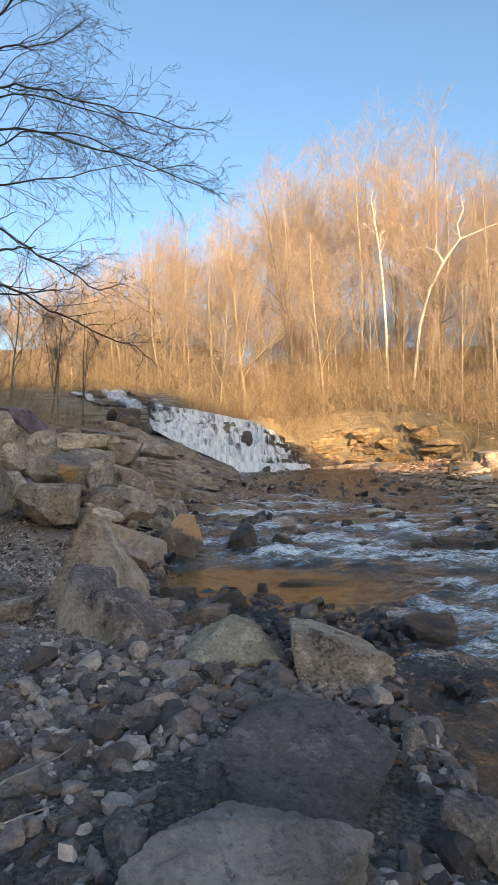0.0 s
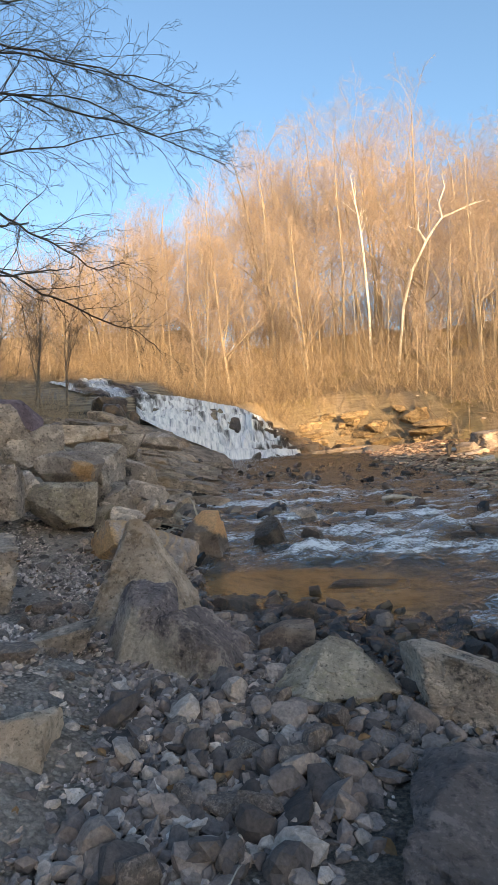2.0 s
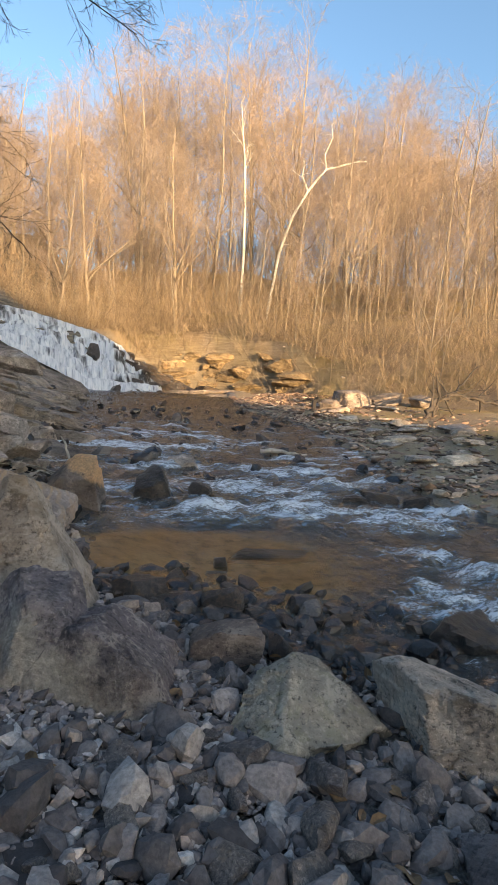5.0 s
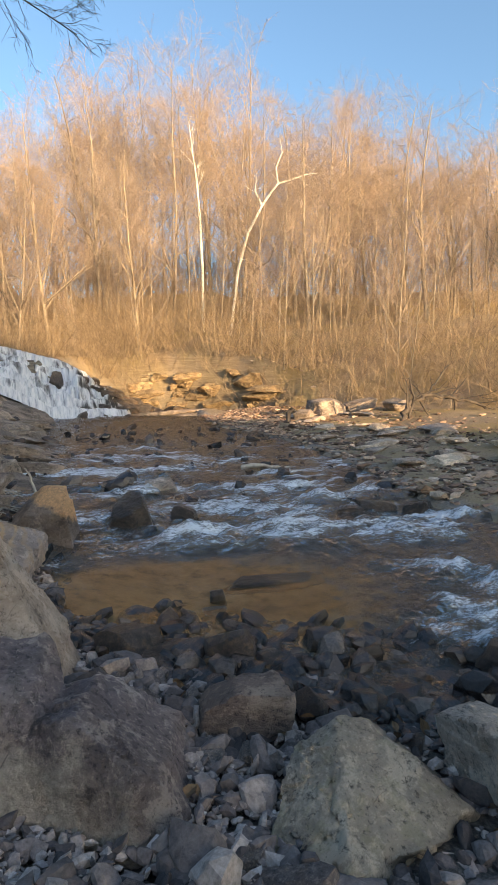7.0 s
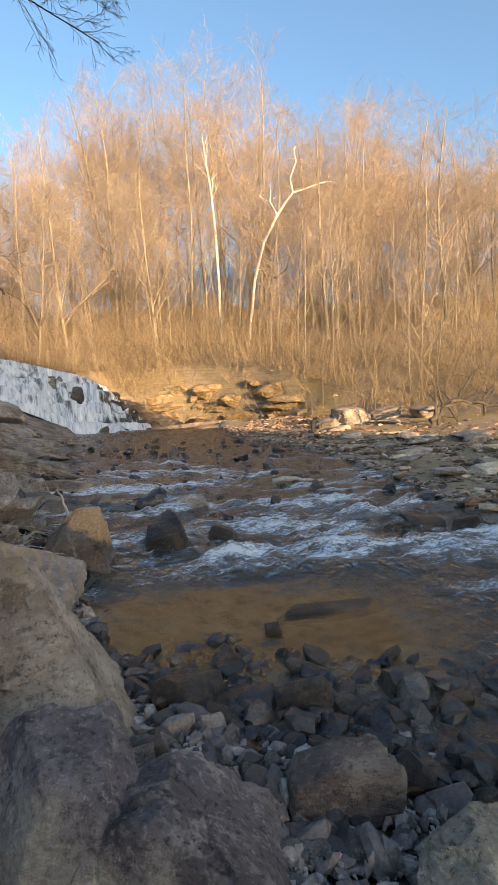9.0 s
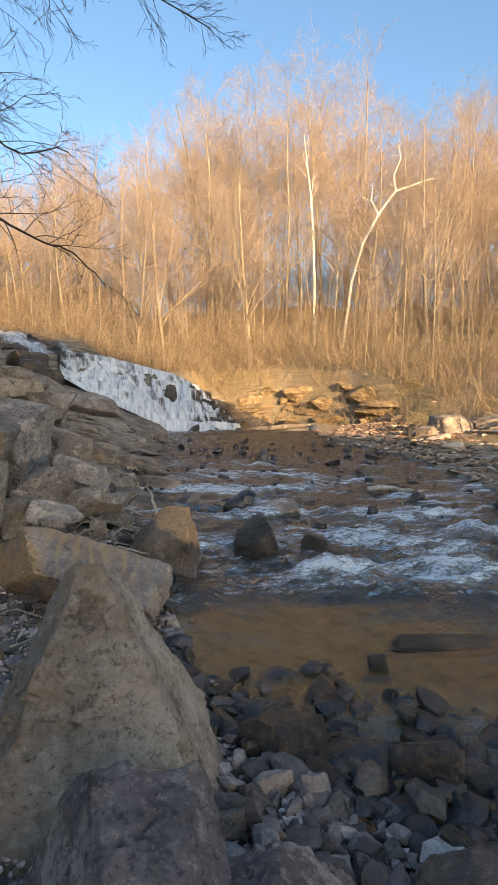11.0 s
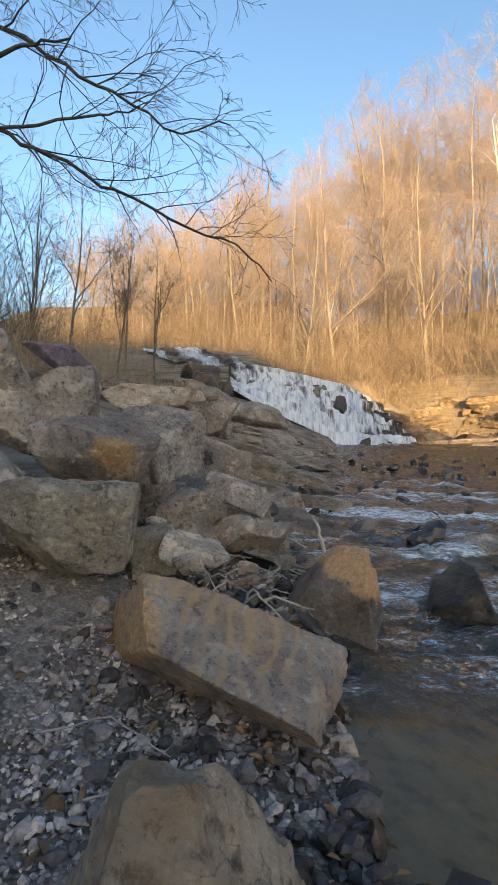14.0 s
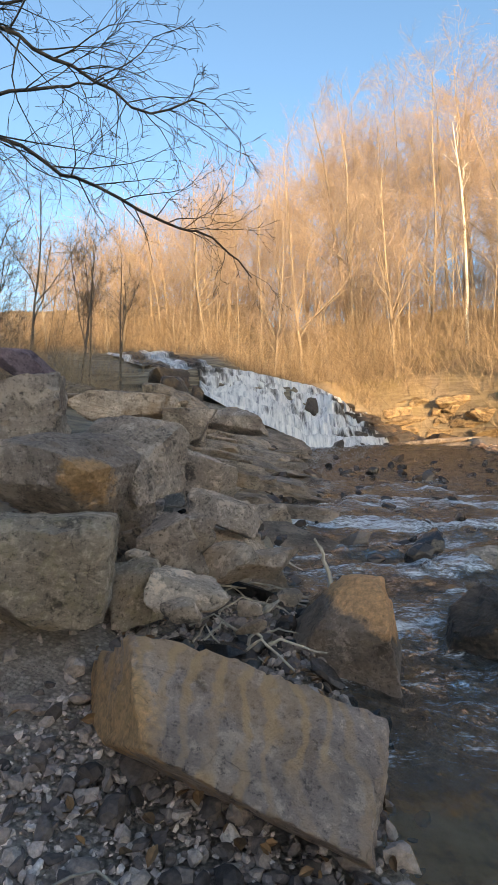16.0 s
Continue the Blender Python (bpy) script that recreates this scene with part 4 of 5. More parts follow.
def grow(rng, pts, rad, count, frm, length, steps, angle, lift, depth, vs, fs, twig_r, kids):
    """Branches along one limb, and theirs in turn."""
    q, r = np.asarray(pts, float)[None], np.asarray(rad, float)[None]
    share = length / (np.linalg.norm(q[0, -1] - q[0, 0]) + 1e-9)
    for level in range(depth + 1):
        q, r = sprout(rng, q, r, count if level == 0 else kids[-(depth - level + 1)], frm if level == 0 else 0.2, share if level == 0 else 0.55, max(2, steps - level), angle, 0.16, lift, 0.55, twig_r * 0.8**level)
        tubes(q, r, 3, vs, fs)


def forest_tree(name, seed, height, girth, bark, twigs, label, fork=0.35, leaders=5, spread=0.34, kids=(9, 7, 6), lean=0.0, group="trees of the far wood", twig_r=0.011):
    """A bare wood tree: a stem that parts into rising leaders, and three orders of branches that fan into a rounded crown."""
    rng = np.random.RandomState(seed)
    root = new(name)
    root.empty_display_size = 0.3
    vs, fs, cv, cf = Verts(), [], Verts(), []
    stem, srad = limbs_from(rng, np.array([[0, 0, -0.4]]), np.array([[lean, 0, 1.0]]), np.array([height * 0.9]), np.array([girth]), 10, 0.035, 0.03, 0.12)
    srad[:, 0] *= 1.35
    lead, lrad = sprout(rng, stem[:, : int(11 * min(1, fork + 0.3))], srad[:, : int(11 * min(1, fork + 0.3))], leaders, fork / min(1, fork + 0.3), 0.95 * (0.9 - fork) / (fork + 0.3), 6, spread, 0.12, 0.10, 0.6, 0.03, 0.45)
    q1, r1 = np.concatenate([lead, stem[:, 4:]]), np.concatenate([lrad, srad[:, 4:]])
    b1, br1 = sprout(rng, q1, r1, kids[0], 0.25, 0.44, 4, 0.85, 0.17, 0.05, 0.45, twig_r * 1.7, 0.35)
    b2, br2 = sprout(rng, b1, br1, kids[1], 0.2, 0.58, 3, 0.8, 0.2, 0.02, 0.55, twig_r, 0.4)
    b3, br3 = sprout(rng, b2, br2, kids[2], 0.1, 0.6, 2, 0.8, 0.25, 0.0, 0.6, twig_r * 0.7)
    k = height / np.percentile(b3[:, -1, 2], 98)
    for q, r, sides, ov, of in ((stem, srad, 8, vs, fs), (lead, lrad, 6, vs, fs), (b1, br1, 4, cv, cf), (b2, br2, 3, cv, cf), (b3, br3, 3, cv, cf)):
        tubes(q * np.array([k, k, k]), r, sides, ov, of)
    part("trunk", mesh_data("trunk", np.vstack(vs), np.vstack(fs), bark), root)
    part("crown", mesh_data("crown", np.vstack(cv), np.vstack(cf), twigs), root)
    return tagged(root, label, "tree", group)


def skyline(az):
    """Height of the wood's edge against the sky, degrees, by the way one looks."""
    return np.interp(az, [-40, -26, -22, -18.7, -15, -12, -6.5, -3.6, 1, 6.5, 12, 16, 20, 23.4, 31, 39, 42, 50], [10, 14, 17, 20, 21, 24, 25, 25.5, 27, 29.2, 30.3, 30.6, 29.5, 28, 27.3, 26, 23.5, 23])


LAB_T = "tall bare sunlit tree with tan bark and fine twigs"
KINDS = [forest_tree("tree", 300 + k, 24.0, 0.17 + 0.05 * (k % 3), BARK, TWIG, LAB_T, (0.22, 0.3, 0.42, 0.26)[k % 4], 6 + k % 3, (0.75, 0.9, 0.65)[k % 3], (10, 8, 6)) for k in range(8)]
BACK = [forest_tree("tree", 340 + k, 24.0, 0.15, BARK, TWIG, LAB_T, 0.2 + 0.07 * k, 6, 0.75, (9, 7, 6), twig_r=0.014) for k in range(4)]
THIN = [forest_tree("tree", 320 + k, 12.0, 0.05, BARK, TWIG, "slender bare young tree with pale tan bark", (0.1, 0.25, 0.4, 0.06)[k], 3 + k % 3, 0.6, (7, 5, 3), 0.07 * (k - 1.5), twig_r=0.008) for k in range(4)]


def plant(kinds, first, x, y, height, rng, used):
    """Sets the kind's own first tree, then copies, upright on the ground at that height."""
    src = kinds[rng.randint(len(kinds))]
    base = 12.0 if kinds is THIN else 24.0
    m = pose(x, y, ground_at(x, y), rng.normal() * 1.5, rng.normal() * 1.5, rng.uniform(0, 360)) @ Matrix.Diagonal((*[height / base] * 3, 1))
    if src.name in used:
        copy_thing(src, m).scale = [height / base] * 3
    else:
        used.add(src.name)
        src.matrix_basis = m


rng = np.random.RandomState(77)
spots, used = [], set()
tries = 0
while len(spots) < 125 and tries < 9000:
    tries += 1
    az = rng.uniform(-24, 52)
    dist = rng.uniform(40, 92)
    x, y = -1.2 + dist * math.sin(radians(az)), 3 + dist * math.cos(radians(az))
    edge = foot(x) + 2.5 if x > 2 else np.interp(x, [-30, -14, -6, 2], [52, 52, 46, 46])
    if y < edge or (dist < 53 and 13.5 < az < 23) or any((x - a) ** 2 + (y - b) ** 2 < 2.6 for a, b in spots):
        continue
    spots.append((x, y))
    tall = dist * math.tan(radians(skyline(az))) + 1.5 - ground_at(x, y)
    plant(KINDS if dist < 64 else BACK, LAB_T, x, y, float(np.clip(tall * (rng.uniform(0.94, 1.01) if len(spots) % 3 else rng.uniform(0.7, 0.92)), 9, 36)), rng, used)
thin_spots = []
tries = 0
while len(thin_spots) < 148 and tries < 9000:
    tries += 1
    x, y = rng.uniform(-22, 42), rng.uniform(18, 62)
    edge = foot(x) + 1.5 if x > 2 else 46
    if y < edge or y > edge + 30 or any((x - a) ** 2 + (y - b) ** 2 < 1.2 for a, b in thin_spots):
        continue
    thin_spots.append((x, y))
    plant(THIN, "", x, y, rng.uniform(7, 14), rng, used)


# ---- undergrowth ----
def brush(name, count, place, lo, hi, seed, label, r=0.012, twigs=3, mat=None):
    rng = np.random.RandomState(seed)
    vs, fs = Verts(), []
    at = np.array([place(rng) for _ in range(count)])
    z = ground(at[:, 0], at[:, 1])
    h = lo + (hi - lo) * rng.uniform(size=count) ** 1.7
    way = np.stack([rng.normal(size=count) * 0.5, rng.normal(size=count) * 0.5, np.ones(count)], -1)
    q, rr = limbs_from(rng, np.column_stack([at, z - 0.1]), way, h, r * rng.uniform(0.5, 1.5, count), 3, 0.22, -0.02)
    tubes(q, np.maximum(rr, r * 0.5), 3, vs, fs)
    q2, r2 = sprout(rng, q, rr, twigs, 0.15, 0.5, 2, 0.75, 0.2, 0.02, 0.6, r * 0.4)
    tubes(q2, r2, 3, vs, fs)
    q3, r3 = sprout(rng, q2, r2, 2, 0.2, 0.55, 2, 0.7, 0.2, 0.0, 0.6, r * 0.3)
    tubes(q3, r3, 3, vs, fs)
    return tagged(new(name, mesh_data(name, np.vstack(vs), np.vstack(fs), mat or BRUSH)), label, "brush", kind="stuff")


def on_far_bank(rng):
    x = rng.uniform(2, 42)
    return x, foot(x) + (rng.uniform(-0.6, 2.5) if x < 13 and rng.uniform() < 0.22 else 1.5 + abs(rng.normal()) * 8 if x < 12 else rng.uniform(-2, 14))


def behind_falls(rng):
    x = rng.uniform(-26, 6)
    return x, np.interp(x, [-26, -12, -6, 0, 6], [50, 48, 42.5, 42.2, 41.8]) + abs(rng.normal()) * 5


brush("undergrowth", 4200, on_far_bank, 0.5, 5.0, 401, "dense tangle of dry leafless brush on the far bank")
brush("undergrowth", 1300, on_far_bank, 0.6, 7.0, 411, "darker leafless shrubs mixed through the far bank", 0.014, 4, BRUSH_DARK)
brush("undergrowth", 2400, behind_falls, 0.5, 4.6, 402, "dense tangle of dry leafless brush above the falls")
brush("undergrowth", 1000, behind_falls, 0.6, 6.0, 412, "darker leafless shrubs above the falls", 0.014, 4, BRUSH_DARK)


# ---- stones and gravel ----
def stone_bases(sub, count, seed, lo=0.6):
    out = []
    for k in range(count):
        rng = np.random.RandomState(seed + k)
        size = (1.0, rng.uniform(0.62, 0.95), rng.uniform(0.42, 0.75) * lo / 0.6)
        out.append(rock_shape(size, seed + k, sub, cuts=6, sharp=220, rough=0.5 if sub > 2 else 0.0, depth=(0.42, 0.85), chips=4 if sub > 1 else 0))
    return out


def turns(rng, n, tilt):
    """Random turns: yaw any way, tilt about that many radians."""
    a, b, c = rng.uniform(0, 2 * math.pi, n), rng.normal(size=n) * tilt, rng.normal(size=n) * tilt
    m = np.zeros((n, 3, 3))
    ca, sa, cb, sb, cc, sc = np.cos(a), np.sin(a), np.cos(b), np.sin(b), np.cos(c), np.sin(c)
    rz = np.stack([np.stack([ca, -sa, 0 * a], -1), np.stack([sa, ca, 0 * a], -1), np.stack([0 * a, 0 * a, 0 * a + 1], -1)], 1)
    rx = np.stack([np.stack([0 * a + 1, 0 * a, 0 * a], -1), np.stack([0 * a, cb, -sb], -1), np.stack([0 * a, sb, cb], -1)], 1)
    ry = np.stack([np.stack([cc, 0 * a, sc], -1), np.stack([0 * a, 0 * a + 1, 0 * a], -1), np.stack([-sc, 0 * a, cc], -1)], 1)
    return rz @ rx @ ry


def scatter(name, x, y, size, bases, mat, label, seed, tilt=0.25, sink=0.12, lift=None, category="stones", smooth_faces=False):
    """Loose stones lying on the ground, joined."""
    rng = np.random.RandomState(seed)
    n = len(x)
    z = ground(x, y) if lift is None else lift
    m = turns(rng, n, tilt) * size[:, None, None]
    pick = rng.randint(0, len(bases), n)
    vs, fs, at = [], [], 0
    for k, (bv, bf) in enumerate(bases):
        ids = np.where(pick == k)[0]
        if not len(ids):
            continue
        v = np.einsum("nij,vj->nvi", m[ids], bv)
        low = v[:, :, 2].min(1)
        v = v + np.stack([x[ids], y[ids], z[ids] - low - sink * size[ids]], -1)[:, None]
        fs.append((bf[None] + (at + np.arange(len(ids)) * len(bv))[:, None, None]).reshape(-1, 3))
        vs.append(v.reshape(-1, 3))
        at += len(ids) * len(bv)
    return tagged(new(name, mesh_data(name, np.vstack(vs), np.vstack(fs), mat, smooth_faces)), label, category, kind="stuff")


def loose_stone_material(name, stops, rough=0.85):
    m, nt, b = material(name)
    geo = nt.nodes.new("ShaderNodeNewGeometry")
    co = nt.nodes.new("ShaderNodeTexCoord").outputs["Object"]
    c = ramp(nt, geo.outputs["Random Per Island"], stops)
    fine = noise_tex(nt, co, 45, 6, 0.7)
    mid = noise_tex(nt, co, 9, 5, 0.6)
    c = mix(nt, 1.0, c, ramp(nt, fine, [(0.3, (0.55,) * 3), (0.7, (1.35,) * 3)]), "MULTIPLY")
    c = mix(nt, 1.0, c, ramp(nt, mid, [(0.3, (0.74, 0.72, 0.76)), (0.7, (1.26, 1.17, 1.15))]), "MULTIPLY")
    nt.links.new(c, b.inputs["Base Color"])
    b.inputs["Roughness"].default_value = rough
    add_bump(nt, b, fine, 0.6, 0.012)
    return m


PEBBLE = loose_stone_material("grey and tan pebbles", [(0.0, (0.10, 0.084, 0.078)), (0.4, (0.235, 0.197, 0.178)), (0.75, (0.36, 0.302, 0.26)), (0.95, (0.48, 0.417, 0.36)), (1.0, (0.66, 0.6, 0.53))])
PALE = loose_stone_material("pale gravel", [(0.0, (0.21, 0.178, 0.165)), (0.4, (0.48, 0.41, 0.37)), (0.8, (0.64, 0.555, 0.49)), (1.0, (0.78, 0.71, 0.64))])
BROKEN = loose_stone_material("dark broken stones", [(0.0, (0.045, 0.038, 0.036)), (0.5, (0.15, 0.126, 0.114)), (0.82, (0.265, 0.222, 0.193)), (0.96, (0.38, 0.33, 0.285)), (1.0, (0.58, 0.51, 0.45))])
WETSTONE = loose_stone_material("wet dark stones", [(0.0, (0.014, 0.013, 0.013)), (0.6, (0.035, 0.031, 0.029)), (0.9, (0.085, 0.06, 0.042)), (1.0, (0.14, 0.12, 0.10))], 0.22)
FARSTONE = loose_stone_material("far bank stones", [(0.0, (0.07, 0.046, 0.034)), (0.45, (0.24, 0.155, 0.108)), (0.85, (0.46, 0.32, 0.215)), (1.0, (0.66, 0.54, 0.40))])

BLOCKED = [(0.17, 2.72, 0.6), (0.02, 1.72, 0.42), (-0.13, 4.42, 0.4), (0.62, 4.1, 0.45), (-1.18, 4.75, 0.45), (-1.68, 6.0, 0.5), (-1.68, 5.5, 0.42), (-1.95, 7.85, 0.6), (-1.9, 3.42, 0.2)]


def free(x, y, r):
    return all((x - a) ** 2 + (y - b) ** 2 > (c + r * 0.5) ** 2 for a, b, c in BLOCKED)


rng = np.random.RandomState(31)
stones = []
tries = 0
while len(stones) < 205 and tries < 20000:
    tries += 1
    y = rng.uniform(0.7, 6.3)
    x = rng.uniform(-2.6, 1.15)
    if x > shore_left(y) + 0.15 or rng.uniform() > (0.95 if x > -1.15 else 0.22):
        continue
    size = float(np.clip(0.11 + rng.exponential(0.085), 0.1, 0.40)) * (1.0 if x > -1.15 else 0.75)
    if not free(x, y, size) or any((x - a) ** 2 + (y - b) ** 2 < (0.40 * (size + c)) ** 2 for a, b, c in stones):
        continue
    stones.append((x, y, size))
STONES = [edged(mesh_data("stone", v, f, STONE)) for v, f in stone_bases(3, 16, 500)]
STONES_WET = [edged(mesh_data("stone", v, f, STONE_WET)) for v, f in stone_bases(3, 16, 500)]
low_of = {me.name: min(v.co.z for v in me.vertices) for me in STONES + STONES_WET}
for x, y, size in stones:
    shade_or_wet = y > 4.5 and x > shore_left(y) - 0.6
    me = (STONES_WET if shade_or_wet else STONES)[rng.randint(len(STONES))]
    ob = new("stone", me)
    ob.matrix_world = pose(x, y, ground_at(x, y) + size * (-low_of[me.name] - 0.1), rng.normal() * 14, rng.normal() * 14, rng.uniform(0, 360)) @ Matrix.Scale(size, 4)
    tagged(ob, "dark wet stone at the edge of the creek" if shade_or_wet else "angular grey stone lying loose on the shore", "stone", "loose shore stones")

ICO = stone_bases(1, 12, 540)
CHIP = stone_bases(2, 12, 560)
FLAT = stone_bases(1, 12, 580, 0.36)
n = 15000
y = rng.uniform(0.4, 10.5, n)
x = shore_left(y) + 0.1 - np.abs(rng.normal(size=n)) * 1.5
keep = x > -5
keep &= x < shore_left(y) - 0.6 * smooth(4.4, 5.0, y) * smooth(7.6, 6.9, y)
scatter("gravel", x[keep], y[keep], np.clip(0.022 + rng.exponential(0.02, n), 0.02, 0.1)[keep], ICO, PEBBLE, "loose grey and tan gravel covering the bank", 1, 0.4)
n = 17000
y = rng.uniform(3.0, 9.2, n)
x = np.where(y < 5.4, -1.3, shore_left(y) - 0.5) - rng.uniform(0, 1, n) ** 1.1 * 3.3
scatter("gravel", x, y, np.clip(0.016 + rng.exponential(0.013, n), 0.014, 0.07), ICO, PALE, "fine pale gravel at the foot of the rock pile", 8, 0.4)
n = 1800
y = rng.uniform(0.5, 10, n)
x = shore_left(y) + 0.15 - np.abs(rng.normal(size=n)) * 1.3
scatter("gravel", x, y, np.clip(0.055 + rng.exponential(0.03, n), 0.05, 0.17), CHIP, BROKEN, "angular broken stones mixed through the gravel", 2, 0.3)
n = 2300
y = rng.uniform(0.6, 5.9, n)
x = np.minimum(rng.uniform(-1.5, 1.2, n), shore_left(y) + 0.1)
ok = np.array([free(a, b, 0.0) and (b < 4.5 or a < shore_left(b) - 0.55) for a, b in zip(x, y)])
scatter("gravel", x[ok], y[ok], np.clip(0.07 + rng.exponential(0.045, n), 0.06, 0.22)[ok], CHIP, BROKEN, "angular grey and brown stones packed on the shore", 7, 0.35)
n = 12000
y = rng.uniform(0.5, 4.8, n)
x = rng.uniform(-2.9, -0.2, n) + 0.25 * rng.normal(size=n)
scatter("gravel", x, y, np.clip(0.028 + rng.exponential(0.022, n), 0.025, 0.12), ICO, PEBBLE, "loose grey and pink-brown gravel between the stones", 9, 0.5)
# wet stones in the shallows
for i in range(84):
    y = rng.uniform(4.9, 7.0)
    x = shore_left(y) + rng.uniform(-0.45, 1.25)
    size = float(np.clip(0.10 + rng.exponential(0.06), 0.1, 0.3))
    if not free(x, y, size):
        continue
    me = STONES_WET[rng.randint(len(STONES_WET))]
    ob = new("stone", me)
    ob.matrix_world = pose(x, y, max(ground_at(x, y), float(water_z(y)) - 0.05) + size * (-low_of[me.name] - 0.15), rng.normal() * 10, rng.normal() * 10, rng.uniform(0, 360)) @ Matrix.Diagonal((size, size, size * 0.75, 1))
    tagged(ob, "dark wet stone at the edge of the creek", "stone", "loose shore stones")
n = 1700
y = np.clip(rng.normal(5.7, 0.8, n), 3.2, 7.2)
x = shore_left(y) + rng.uniform(-0.6, 1.5, n) * np.clip(1.2 - np.abs(y - 5.9) * 0.45, 0.2, 1)
scatter("wet_stones", x, y, np.clip(0.05 + rng.exponential(0.055, n), 0.04, 0.3), CHIP, WETSTONE, "dark wet stones lying in the shallow edge", 3, 0.2, lift=np.maximum(ground(x, y), water_z(y) - 0.06))
n = 420
y = rng.uniform(8.2, 31, n)
x = shore_left(y) + rng.uniform(-1.2, 0.25, n)
scatter("wet_stones", x, y, np.clip(0.08 + rng.exponential(0.10, n), 0.06, 0.5), CHIP, WETSTONE, "dark wet stones along the foot of the bank", 4, 0.25)
# stones that break the surface further out
n = 230
y = rng.uniform(10.6, 27, n)
u = rng.uniform(0, 1, n)
x = shore_left(y) + (shore_right(y) - shore_left(y)) * u
scatter("creek_stones", x, y, np.clip(0.14 + rng.exponential(0.10, n), 0.1, 0.5), CHIP, WETSTONE, "dark wet stones breaking the surface of the creek", 5, 0.15, lift=water_z(y) - 0.06)
# far gravel bank
n = 13000
y = rng.uniform(5, 36, n)
x = shore_right(y) - 0.5 + np.abs(rng.normal(size=n)) * 3.2
scatter("far_stones", x, y, np.clip(0.06 + rng.exponential(0.075, n), 0.06, 0.45), FLAT, FARSTONE, "flat broken stones strewn over the far bank", 6, 0.15)
for i in range(34):
    y = rng.uniform(11, 27)
    x = shore_right(y) + rng.uniform(0.3, 5.5)
    L = rng.uniform(0.4, 1.1)
    rock("bank_rock", (x, y, ground_at(x, y) + 0.08), (L, L * rng.uniform(0.5, 0.8), L * rng.uniform(0.16, 0.3)), (rng.uniform(-8, 8), rng.uniform(-8, 8), rng.uniform(-40, 40)), ROCK_TAN if i % 3 else ROCK_GREY, "flat sandstone slab on the sunlit far bank", 600 + i, 4, "rock", "slabs on the far bank")
for level in range(6):
    x = 3.0 + 1.1 * (level % 2) + rng.uniform(0, 0.8)
    while x < 13.6 - 0.5 * level:
        L = rng.uniform(0.9, 2.6)
        xm = x + L / 2
        slant = math.degrees(math.atan2(foot(xm + 0.5) - foot(xm - 0.5), 1.0))
        rock("cliff_block", (xm, foot(xm) + 1.25 + 0.14 * level + rng.uniform(-0.4, 0.3), 0.95 + 0.52 * level + rng.uniform(-0.12, 0.12)), (L * 1.15, 2.2, rng.uniform(0.5, 0.85)), (rng.uniform(-3, 3), rng.uniform(-5, 5), slant * 0.7 + rng.uniform(-12, 12)), ROCK_CLIFF, "ochre layered sandstone block in the low cliff", 650 + int(x * 10) + level * 200, 4, "rock", "blocks of the low cliff", cuts=5, depth=(0.7, 1.0), rough=1.3)
        x += L * rng.uniform(0.85, 1.15)


# ---- the wood's edge: brush and the near tree ----
def hill_top(rng):
    x = rng.uniform(-30, 60)
    return x, rng.uniform(48, 84) - 0.35 * max(x - 12, 0)


brush("undergrowth", 2800, hill_top, 2.0, 11.0, 403, "tall thin saplings and brush filling the wood", 0.02, 3)


def wood_back(rng):
    x = rng.uniform(-34, 66)
    return x, rng.uniform(74, 94) - 0.35 * max(x - 12, 0)


brush("far_wood", 1500, wood_back, 7.0, 17.0, 406, "hazy bare saplings deep in the far wood", 0.04, 7, TWIG)


def near_left(rng):
    y = rng.uniform(14, 34)
    return -6.6 - abs(rng.normal()) * 4 - 0.12 * (y - 14), y


brush("undergrowth", 1700, near_left, 0.5, 2.2, 404, "dry brown brush on top of the near bank", 0.008, 3)


def left_shrubs(rng):
    return rng.normal(-13.2, 1.3), rng.normal(22.5, 1.6)


brush("undergrowth", 260, left_shrubs, 2.5, 6.5, 405, "dark leafless shrubs at the top of the near bank", 0.014, 10, BARK_MID)


